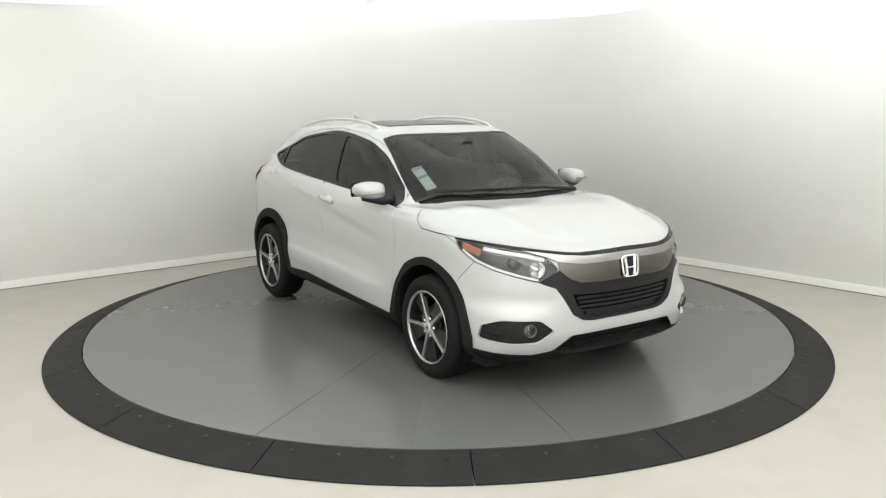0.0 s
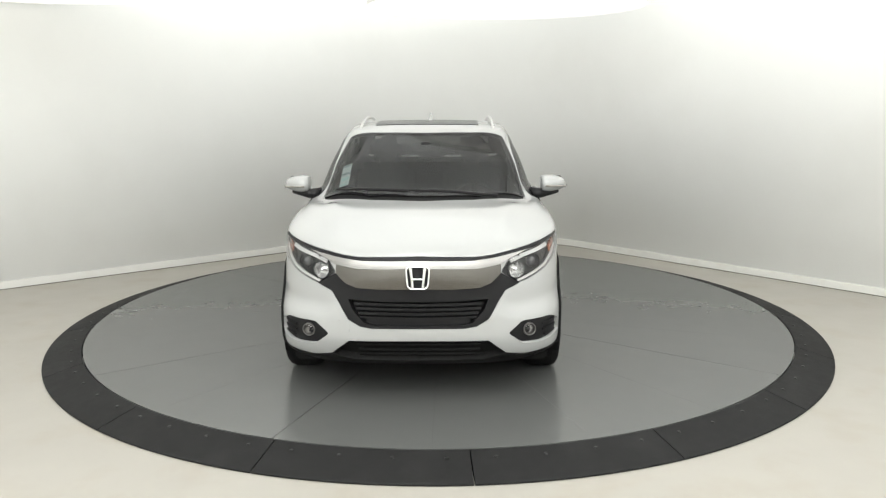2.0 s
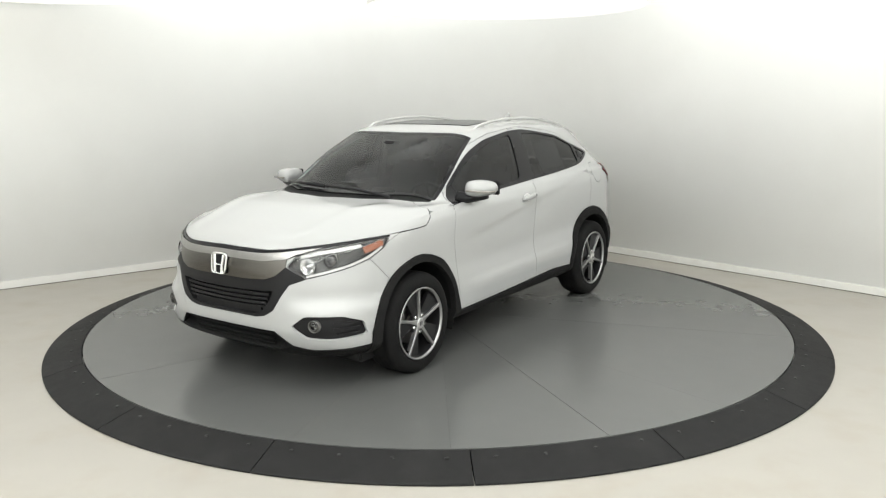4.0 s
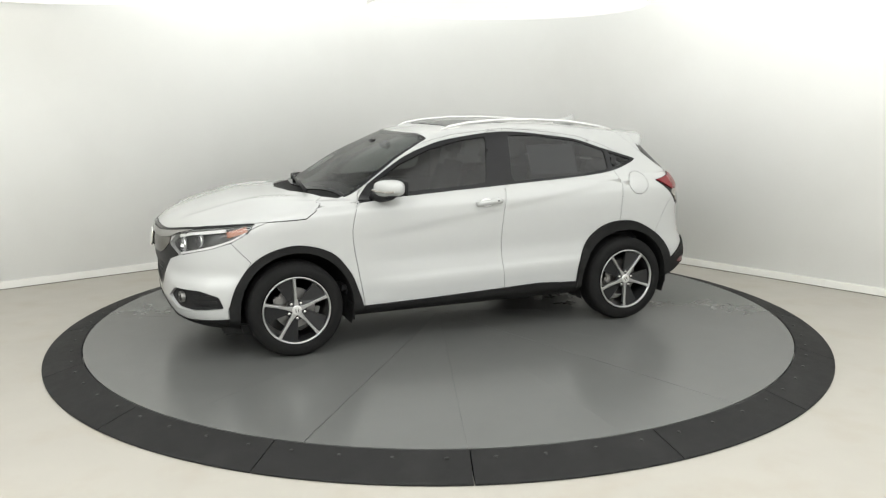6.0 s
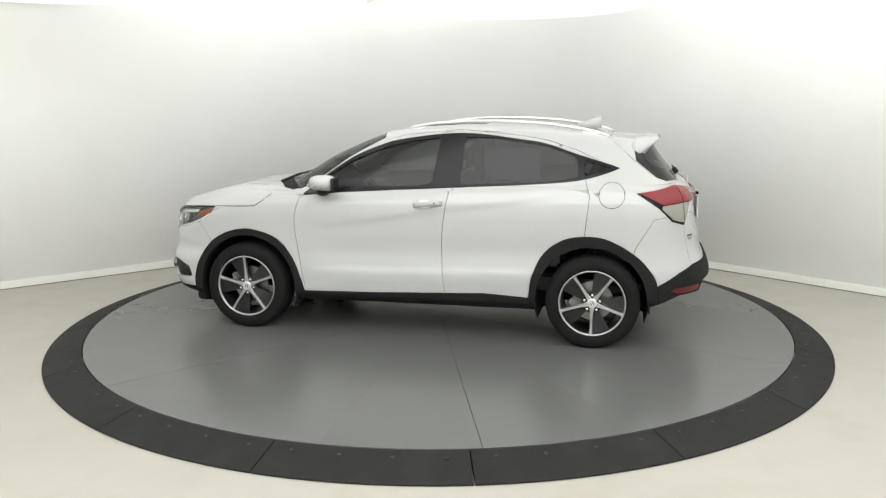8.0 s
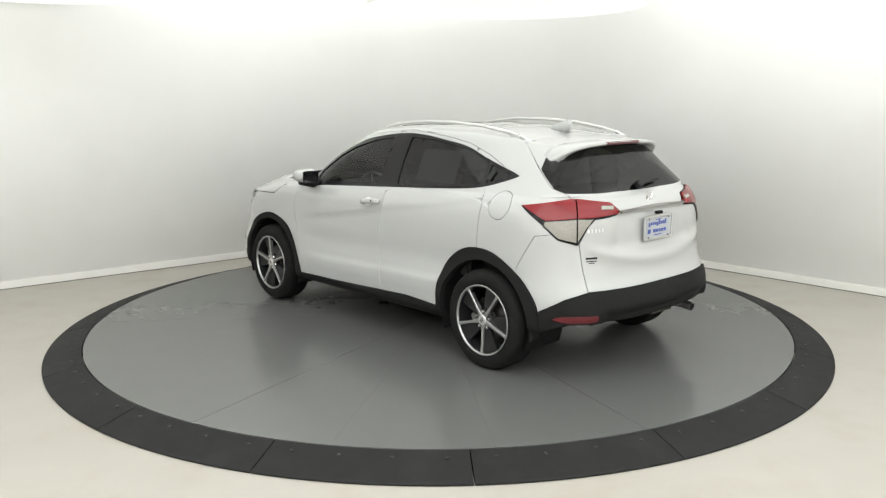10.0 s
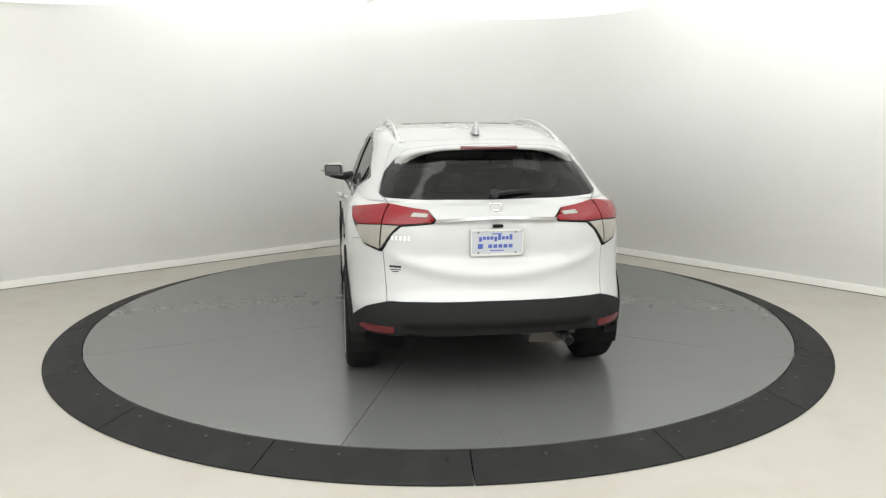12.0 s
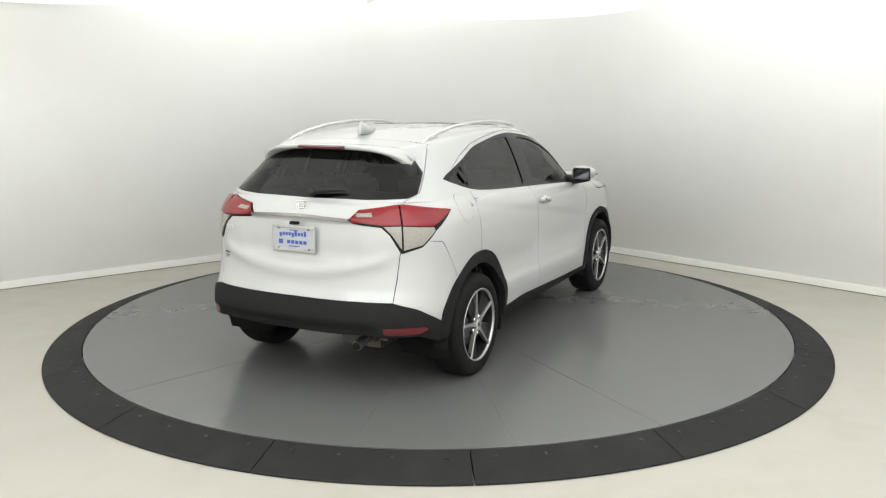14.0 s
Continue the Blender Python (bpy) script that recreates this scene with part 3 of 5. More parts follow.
# Panels, the upper ones first where two overlap: name, outline
REGIONS = [
    ("hole", outline(("S", *arch_hole(1.305)))),
    ("hole", outline(("S", *arch_hole(-1.305)))),
    ("hole", outline(("R", (0, 0.390), (20, 0.392), (36, 0.394), (47, 0.386), (58, 0.31), (62, 0.12), (0, 0.12)))),
    ("front_side_glass", outline(("S", *closed(rounded([(0.72, 1.150), (0.50, 1.285), (0.29, 1.373), (0.04, 1.436), (-0.185, 1.463), (-0.135, 1.124), (0.70, 1.080)], 0.12))))),
    ("rear_side_glass", outline(("S", *closed(rounded([(-0.365, 1.470), (-0.6, 1.462), (-0.95, 1.414), (-1.19, 1.335), (-1.19, 1.195), (-0.95, 1.163), (-0.345, 1.130)], 0.10))))),
    ("quarter_glass", outline(("S", *closed(rounded([(-1.225, 1.322), (-1.43, 1.260), (-1.235, 1.200)], 0.10))))),
    ("window_frame", outline(("S", *closed([*curved([(0.865, 1.030), (0.49, 1.063), (-0.33, 1.112), (-0.95, 1.150), (-1.22, 1.181), (-1.40, 1.232), (-1.475, 1.262)]),
                                            *curved([(-1.42, 1.283), (-1.17, 1.357), (-0.97, 1.423), (-0.76, 1.457), (-0.34, 1.497), (0.08, 1.455), (0.29, 1.402), (0.50, 1.312), (0.75, 1.149)])])))),
    ("fuel_door", outline(("S", *circle(-1.43, 1.083, 0.088)))),
    ("front_arch", outline(("S", *closed([(1.76, 0.12), *curved([(1.765, 0.36), (1.715, 0.51), (1.60, 0.662), (1.45, 0.743), (1.27, 0.766), (1.06, 0.70), (0.935, 0.558), (0.875, 0.412), (0.84, 0.30)]), (0.82, 0.12)])))),
    ("rear_arch", outline(("S", *closed([(-0.855, 0.12), *curved([(-0.868, 0.334), (-0.89, 0.493), (-0.97, 0.66), (-1.11, 0.764), (-1.28, 0.793), (-1.44, 0.763), (-1.62, 0.655), (-1.735, 0.52), (-1.765, 0.42)]), (-1.775, 0.12)])))),
    ("sill", outline(("S", *closed([(0.87, 0.303), (0.3, 0.318), (-0.54, 0.352), (-0.89, 0.334), (-0.89, 0.12), (0.87, 0.12)])))),
    ("headlamp", outline(("F", *closed(rounded([(65.5, 0.916), (56.5, 0.907), (46, 0.890), (38.5, 0.875), (31.5, 0.846), (27.8, 0.780), (34.5, 0.708), (42, 0.737), (50, 0.768), (57, 0.806), (63.5, 0.866)], 0.12))))),
    ("hood_guard", outline(("F", *STRIP_TOP, *STRIP_LOW, (66, 0.932)))),
    ("grille_lip", outline(("F", *STRIP_LOW[:5], (40, 0.882), (38.5, 0.875), (31.5, 0.846), (27.9, 0.820), (19.8, 0.804), (10, 0.808), (0, 0.812)))),
    ("grille_bar", outline(("F", (0, 0.812), (10, 0.808), (19.8, 0.804), (27.9, 0.820), (27.7, 0.775), (23.9, 0.722), (20, 0.699), (12, 0.695), (0, 0.698)))),
    ("grille", outline(("F", (0, 0.622), (12, 0.624), (23.0, 0.632), (21.5, 0.57), (17.8, 0.495), (14, 0.480), (0, 0.477)))),
    ("grille_surround", outline(("F", (0, 0.698), (12, 0.695), (20, 0.699), (23.9, 0.722), (27.7, 0.775), (34.5, 0.708), (28.8, 0.673), (26.1, 0.608), (22.9, 0.514), (19.1, 0.474), (15.4, 0.463), (0, 0.462)))),
    ("fog_bezel", outline(("F", *closed(rounded([(54.5, 0.365), (53, 0.445), (46, 0.487), (34, 0.491), (29.3, 0.425), (34.5, 0.354), (42, 0.345)], 0.15))))),
    ("intake", outline(("F", (0, 0.383), (23, 0.385), (29, 0.300), (23, 0.262), (0, 0.252)))),
    ("front_valance", outline(("F", (0, 0.386), (23, 0.386), (29.6, 0.299), (36.5, 0.279), (50, 0.286), (66, 0.300), (70, 0.12), (0, 0.12)))),
    ("windscreen", outline(("T", (1.13, 0), (1.10, 0.36), (0.915, 0.692), (0.60, 0.640), (0.285, 0.566), (0.345, 0.32), (0.360, 0)))),
    ("windscreen_trim", outline(("T", (1.16, 0), (1.125, 0.37), (0.925, 0.714), (0.60, 0.661), (0.262, 0.584), (0.318, 0.33), (0.333, 0)))),
    ("cowl", outline(("T", (1.29, 0), (1.235, 0.33), (1.07, 0.64), (0.97, 0.71), (0.91, 0.69), (1.10, 0.34), (1.14, 0)))),
    ("hood", outline(("T", (1.288, 0), (1.234, 0.33), (1.068, 0.642)), ("S", (1.10, 1.058), (1.15, 1.00), (1.23, 0.947), (1.30, 0.943), (1.49, 0.937), (1.54, 0.935)), ("F", *STRIP_TOP))),
    ("rear_glass", outline(("R", (0, 1.447), (20, 1.445), (38, 1.438), (51, 1.421), (56.5, 1.388), (58.3, 1.31), (51.5, 1.196), (47, 1.174), (31, 1.163), (0, 1.158)))),
    ("tail_red_outer", outline(("R", *closed([(63.7, 1.0965), (45.2, 1.134), (43.45, 1.134), (43.45, 1.028), (54.3, 1.016)])))),
    ("tail_clear_outer", outline(("R", *closed([(54.3, 1.012), (43.45, 1.024), (43.45, 0.886), (49.8, 0.912), (54.9, 0.990)])))),
    ("reverse_lamp", outline(("R", *closed([(27.2, 1.086), (27.6, 1.066), (33.5, 1.070), (33.0, 1.092)])))),
    ("tail_red_inner", outline(("R", *closed([(43.0, 1.1345), (28.1, 1.105), (24.4, 1.056), (26, 1.041), (36.5, 1.028), (43.0, 1.028)])))),
    ("tail_clear_inner", outline(("R", *closed([(43.0, 1.024), (37.0, 1.022), (39.8, 0.972), (42.95, 0.890)])))),
    ("tail_base_outer", outline(("R", *closed([(64.2, 1.098), (45, 1.138), (43.2, 1.138), (43.2, 0.869), (50, 0.901), (55.6, 0.992)])))),
    ("tail_base_inner", outline(("R", *closed([(43.2, 1.138), (28, 1.108), (23.8, 1.055), (25.5, 1.034), (36.2, 1.019), (39.0, 0.975), (42.6, 0.871), (43.2, 0.869)])))),
    ("reflector", outline(("R", *closed(rounded([(35.5, 0.446), (36, 0.402), (47, 0.396), (51.5, 0.415), (49, 0.440)], 0.2))))),
    ("rear_valance", outline(("R", (0, 0.589), (28, 0.589), (39, 0.585), (47, 0.543), (57.0, 0.445)), ("S", (-1.76, 0.435), (-1.775, 0.12)), ("R", (0, 0.12)))),
    ("tailgate", outline(("R", (0, 0.588), (28, 0.588), (39.2, 0.584), (41, 0.716), (42.3, 0.863), (43.2, 0.95), (43.4, 1.12), (46, 1.16), (52.6, 1.20), (60.2, 1.325)), ("S", (-1.39, 1.468)), ("T", (-1.40, 0.44), (-1.41, 0)))),
    ("rear_corner", outline(("S", (-1.58, 0.62), (-1.60, 0.716), (-1.72, 0.92)), ("R", (50, 0.94), (43.2, 0.95), (42.3, 0.863), (41, 0.716), (39.2, 0.584), (47, 0.541), (57, 0.443)), ("S", (-1.77, 0.435), (-1.66, 0.56)))),
    ("front_bumper", outline(("F", (0, 0.845), (31, 0.845), (50, 0.785)), ("S", (1.73, 0.802), (1.61, 0.67), (1.70, 0.52), (1.77, 0.36), (1.77, 0.12)), ("F", (0, 0.12)))),
    ("front_door", outline(("S", *closed([*FRONT_SEAM, *DOOR_LINE, *curved([(0.08, 1.482), (0.29, 1.428), (0.5, 1.338), (0.79, 1.15)])])))),
    ("rear_door", outline(("S", *closed([*DOOR_LINE, (-0.76, 1.483), (-0.97, 1.449), (-1.17, 1.385), (-1.33, 1.315), (-1.245, 1.175), (-1.28, 1.075), (-1.25, 0.77), (-0.93, 0.5), (-0.86, 0.335)])))),
    ("front_fender", outline(("S", *closed([(1.73, 0.80), (1.60, 0.64), (1.27, 0.70), (0.9, 0.3), *FRONT_SEAM[::-1], (0.95, 1.052), (1.10, 1.056), (1.15, 0.998), (1.23, 0.945), (1.30, 0.941), (1.49, 0.935), (1.56, 0.91), (1.66, 0.86)])))),
    ("sunroof_hole", outline(("T", (0.03, 0), (0.02, 0.36), (-0.02, 0.40), (-0.42, 0.40), (-0.45, 0.37), (-0.46, 0)))),
]


def inside(poly, pts):
    x, y = pts[:, 0], pts[:, 1]
    res = np.zeros(len(pts), bool)
    for (x0, y0), (x1, y1) in zip(poly, poly[1:] + poly[:1]):
        if y0 != y1:
            res ^= ((y0 > y) != (y1 > y)) & (x < (x1 - x0) * (y - y0) / (y1 - y0) + x0)
    return res


def cut_skin():
    """Triangles of the skin's left half, with every outline as an edge, and the panel that each belongs to."""
    verts = [Vector((j, i)) for i in range(NROW) for j in range(NCOL)]
    edges = []
    for _, poly in REGIONS:
        k = len(verts)
        n = len(poly)
        verts += [Vector(p) for p in poly]
        edges += [(k + m, k + (m + 1) % n) for m in range(n)]
    vs, _, faces, *_rest = delaunay_2d_cdt(verts, edges, [], 0, 1e-4)
    vs = np.array([tuple(v) for v in vs])
    tri = np.array([t for f in faces for t in ([f] if len(f) == 3 else [(f[0], f[k], f[k + 1]) for k in range(1, len(f) - 1)])])
    mid = vs[tri].mean(axis=1)
    owner = np.full(len(tri), -1)
    for k, (_, poly) in enumerate(REGIONS):
        m = (owner < 0) & inside(poly, mid)
        owner[m] = k
    return vs, tri, owner


CUT_V, CUT_T, CUT_O = cut_skin()
CUT_P = np.array([skin_at(*v)[0] for v in CUT_V])
CUT_N = np.array([skin_at(*v)[1] for v in CUT_V])


def skin_panel(name, regions, mat, parent, sides=(1,), offset=0.0, gap=0.0018, lip=0.014, label="", lip_mat=None):
    """One mesh of the skin's panels named in regions ("" is the rest of the body), on one side or joined over both, with a turned-in lip along its edge."""
    ids = [k for k, (n, _) in enumerate(REGIONS) if n in regions] + ([-1] if "" in regions else [])
    tri = CUT_T[np.isin(CUT_O, ids)]
    used, inv = np.unique(tri, return_inverse=True)
    tri = inv.reshape(-1, 3)
    pos, nor = CUT_P[used] + CUT_N[used] * offset, CUT_N[used]
    area = np.linalg.norm(np.cross(pos[tri[:, 1]] - pos[tri[:, 0]], pos[tri[:, 2]] - pos[tri[:, 0]]), axis=1)
    tri = tri[area > 1e-10]
    # make the winding follow the skin's normal
    fn = np.cross(pos[tri[:, 1]] - pos[tri[:, 0]], pos[tri[:, 2]] - pos[tri[:, 0]])
    flip = (fn * nor[tri].sum(axis=1)).sum(axis=1) < 0
    tri[flip] = tri[flip][:, ::-1]
    count = {}
    for t in tri:
        for a, b in ((t[0], t[1]), (t[1], t[2]), (t[2], t[0])):
            count[(a, b)] = 1
    rim = [(a, b) for a, b in count if (b, a) not in count and not (abs(pos[a][1]) < 1e-4 and abs(pos[b][1]) < 1e-4)]
    shift = {}
    for a, b in rim:
        w = np.cross(nor[a], pos[b] - pos[a])
        w /= np.linalg.norm(w) + 1e-12
        for v in (a, b):
            shift[v] = shift.get(v, np.zeros(3)) + w
    pos = pos.copy()
    for v, w in shift.items():
        w = w / (np.linalg.norm(w) + 1e-12)
        if abs(pos[v][1]) < 1e-4:
            w[1] = 0
        pos[v] += w * gap
    verts, faces, loops, slots = [], [], [], []
    seen = {}
    for s in sides:
        index = []
        for v in range(len(pos)):
            key = ("c", v) if abs(pos[v][1]) < 1e-4 else (s, v)
            if key not in seen:
                seen[key] = len(verts)
                verts.append((pos[v][0], s * pos[v][1], pos[v][2]))
            index.append(seen[key])
        ns = nor * np.array([1, s, 1])
        for t in tri:
            t = t if s > 0 else t[::-1]
            faces.append([index[k] for k in t])
            loops += [tuple(ns[k]) for k in t]
            slots.append(0)
        if lip:
            low = {}
            for v in shift:
                low[v] = len(verts)
                q = pos[v] - nor[v] * lip
                verts.append((q[0], s * q[1], q[2]))
            for a, b in rim:
                f = [index[b], index[a], low[a], low[b]]
                f = f if s > 0 else f[::-1]
                p0, p1, p2 = (np.array(verts[k]) for k in f[:3])
                n = np.cross(p1 - p0, p2 - p0)
                n /= np.linalg.norm(n) + 1e-12
                faces.append(f)
                loops += [tuple(n)] * 4
                slots.append(1 if lip_mat else 0)
    me = bpy.data.meshes.new(name)
    me.from_pydata(verts, [], faces)
    me.materials.append(mat)
    if lip_mat:
        me.materials.append(lip_mat)
        me.polygons.foreach_set("material_index", slots)
    me.shade_smooth()
    me.normals_split_custom_set(loops)
    ob = new(name, me)
    ob.parent = parent
    return tagged(ob, label=label)


car = tagged(new("car"), "white compact crossover car with black plastic cladding on the turntable", "car")


def build_car_skin():
    both = (1, -1)
    skin_panel("body", ["", "sunroof_hole"], WHITE, car, both)
    skin_panel("hood", ["hood"], WHITE, car, both, gap=0.003, label="white painted hood with two soft ridges")
    skin_panel("front_bumper", ["front_bumper"], WHITE, car, both, lip=0.03)
    skin_panel("tailgate", ["tailgate"], WHITE, car, both, gap=0.0028, label="white tailgate with a tinted window")
    skin_panel("hood_guard", ["hood_guard"], GLOSS_BLACK, car, both, offset=0.004, label="black strip along the hood's front edge")
    skin_panel("grille_bar", ["grille_bar"], SMOKE_CHROME, car, both, offset=0.006, gap=0.0005, lip=0.03, label="smoked chrome grille bar")
    skin_panel("grille_lip", ["grille_lip"], LIP_CHROME, car, both, offset=0.013, gap=0.0005, lip=0.03, label="chrome lip above the grille bar")
    skin_panel("grille_surround", ["grille_surround"], SATIN_BLACK, car, both, offset=0.0, gap=0.0005, lip=0.06, label="satin black grille surround")
    skin_panel("grille_backing", ["grille"], BLACK, car, both, offset=-0.045, gap=0, lip=0)
    skin_panel("intake", ["intake"], BLACK, car, both, offset=-0.04, gap=0, lip=0)
    skin_panel("front_valance", ["front_valance"], CLAD, car, both, offset=0.004, lip=0.05, label="black plastic lower lip")
    skin_panel("windscreen", ["windscreen"], PANE, car, both, offset=-0.004, gap=0, lip=0, label="windscreen of clear glass").visible_shadow = False
    skin_panel("windscreen_trim", ["windscreen_trim"], GLOSS_BLACK, car, both, offset=-0.003, gap=0)
    skin_panel("cowl", ["cowl"], CLAD, car, both, offset=-0.012, gap=0, label="black cowl under the windscreen")
    skin_panel("rear_window", ["rear_glass"], PANE_REAR, car, both, offset=-0.002, gap=0, lip=0, label="dark tinted rear window").visible_shadow = False
    skin_panel("rear_bumper", ["rear_valance"], CLAD, car, both, offset=0.012, lip=0.06, label="black grained plastic rear bumper")
    skin_panel("inner_shell", ["", "hood", "front_bumper", "tailgate", "hood_guard", "grille_lip", "grille_bar", "grille_surround", "front_valance", "cowl", "windscreen_trim", "rear_valance",
                               "front_arch", "rear_arch", "sill", "front_door", "rear_door", "front_fender", "rear_corner", "fuel_door", "window_frame", "sunroof_hole",
                               "tail_red_outer", "tail_clear_outer", "reverse_lamp", "tail_red_inner", "tail_clear_inner", "tail_base_outer", "tail_base_inner", "reflector"],
               BLACK, car, both, offset=-0.022, gap=0, lip=0)
    for s in both:
        skin_panel("front_fender", ["front_fender"], WHITE, car, (s,))
        door = skin_panel("front_door", ["front_door"], WHITE, car, (s,))
        skin_panel("window_pane", ["front_side_glass"], PANE_FRONT, door, (s,), offset=-0.006, gap=0, lip=0, label="lightly tinted window pane").visible_shadow = False
        door2 = skin_panel("rear_door", ["rear_door"], WHITE, car, (s,))
        skin_panel("window_pane", ["rear_side_glass"], PANE_REAR, door2, (s,), offset=-0.006, gap=0, lip=0, label="dark tinted window pane").visible_shadow = False
        skin_panel("quarter_window", ["quarter_glass"], PANE_REAR, car, (s,), offset=-0.006, gap=0, lip=0, label="small dark quarter window").visible_shadow = False
        skin_panel("window_frame", ["window_frame"], GLOSS_BLACK, car, (s,), offset=0.001, gap=0, label="gloss black window surround")
        skin_panel("rear_corner_panel", ["rear_corner"], WHITE, car, (s,))
        skin_panel("front_arch_cladding", ["front_arch"], CLAD, car, (s,), offset=0.013, lip=0.045, label="black plastic wheel arch cladding")
        skin_panel("rear_arch_cladding", ["rear_arch"], CLAD, car, (s,), offset=0.013, lip=0.045, label="black plastic wheel arch cladding")
        skin_panel("sill_cladding", ["sill"], CLAD, car, (s,), offset=0.012, lip=0.05, label="black plastic sill cladding")
        fog = skin_panel("fog_bezel", ["fog_bezel"], SATIN_BLACK, car, (s,), offset=-0.022, gap=0, lip=0, label="black fog lamp bezel")
        tail = skin_panel("tail_lamp", ["tail_base_outer"], GLOSS_BLACK, car, (s,), offset=0.004, lip=0.02, label="red and clear tail lamp")
        skin_panel("red_lens", ["tail_red_outer"], RED, tail, (s,), offset=0.012, gap=0.001, lip=0.012, label="red lens")
        skin_panel("clear_lens", ["tail_clear_outer"], CLEAR_LENS, tail, (s,), offset=0.010, gap=0.001, lip=0.012, label="clear ribbed lens")
        tail = skin_panel("gate_lamp", ["tail_base_inner"], GLOSS_BLACK, car, (s,), offset=0.004, lip=0.02, label="red lamp on the tailgate")
        skin_panel("red_lens", ["tail_red_inner"], RED, tail, (s,), offset=0.012, gap=0.001, lip=0.012, label="red lens")
        skin_panel("clear_lens", ["tail_clear_inner"], CLEAR_LENS, tail, (s,), offset=0.010, gap=0.001, lip=0.012, label="clear ribbed lens")
        skin_panel("reverse_lamp", ["reverse_lamp"], CLEAR_LENS, tail, (s,), offset=0.013, gap=0.001, lip=0.012, label="pale reversing lamp")
        skin_panel("reflector", ["reflector"], RED_DARK, car, (s,), offset=0.010, label="dark red reflector")
        if s > 0:
            skin_panel("fuel_door", ["fuel_door"], WHITE, car, (s,), gap=0.0022)
        else:
            skin_panel("quarter_infill", ["fuel_door"], WHITE, car, (s,), gap=0.0, lip=0)
        lamp_body = skin_panel("headlamp", ["headlamp"], HOUSING, car, (s,), offset=-0.060, gap=-0.012, lip=-0.058, label="headlamp with dark housing under a clear lens")
        skin_panel("lens", ["headlamp"], LENS, lamp_body, (s,), offset=0.001, gap=0.001, lip=0, label="clear lens").visible_shadow = False
        build_headlamp_inside(lamp_body, s)
        build_fog(fog, s)


def mirrored(v, s):
    return Vector((v[0], s * v[1], v[2]))


def lathe(bm, prof, m, n=24):
    """A profile of (radius, height) turned round its own z axis, placed by m."""
    rows = []
    for i in range(n):
        a = 2 * math.pi * i / n
        rows.append([bm.verts.new(m @ Vector((r * math.cos(a), r * math.sin(a), z))) for r, z in prof])
    for i in range(n):
        p, q = rows[i], rows[(i + 1) % n]
        for j in range(len(prof) - 1):
            bm.faces.new((p[j], q[j], q[j + 1], p[j + 1]))


def facing(place, normal):
    q = Vector(normal).to_track_quat("Z", "Y").to_matrix().to_4x4()
    return Matrix.Translation(place) @ q


def tube(bm, pts, radius, n=10, flat=1.0, up=Vector((0, 0, 1)), taper=None):
    """A round bar along points; flat squeezes it across."""
    rows = []
    k = len(pts)
    for i, p in enumerate(pts):
        d = (Vector(pts[min(i + 1, k - 1)]) - Vector(pts[max(i - 1, 0)])).normalized()
        side = d.cross(up).normalized()
        top = side.cross(d).normalized()
        r = radius * (taper[i] if taper else 1)
        rows.append([bm.verts.new(Vector(p) + side * (r * flat * math.cos(2 * math.pi * j / n)) + top * (r * math.sin(2 * math.pi * j / n))) for j in range(n)])
    for p, q in zip(rows, rows[1:]):
        for j in range(n):
            bm.faces.new((p[j], q[j], q[(j + 1) % n], p[(j + 1) % n]))
    bm.faces.new(rows[0])
    bm.faces.new(rows[-1][::-1])


def ribbon(bm, dom, pts, width, off, thick=0.004, step=14):
    """A thin raised band along points of the skin."""
    line = []
    for (p0, q0), (p1, q1) in zip(pts, pts[1:]):
        for i in range(step):
            t = i / step
            line.append(on_skin(dom, p0 + (p1 - p0) * t, q0 + (q1 - q0) * t))
    line.append(on_skin(dom, *pts[-1]))
    rows = []
    for i, (p, n) in enumerate(line):
        d = (line[min(i + 1, len(line) - 1)][0] - line[max(i - 1, 0)][0]).normalized()
        w = n.cross(d).normalized() * width / 2
        b = p + n * off
        rows.append([b - w, b - w + n * thick, b + w + n * thick, b + w])
    return rows


def rows_to_mesh(bm, rows, s=1):
    vs = [[bm.verts.new(mirrored(v, s)) for v in r] for r in rows]
    for p, q in zip(vs, vs[1:]):
        for j in range(4):
            bm.faces.new((p[j], q[j], q[(j + 1) % 4], p[(j + 1) % 4]))
    bm.faces.new(vs[0])
    bm.faces.new(vs[-1][::-1])


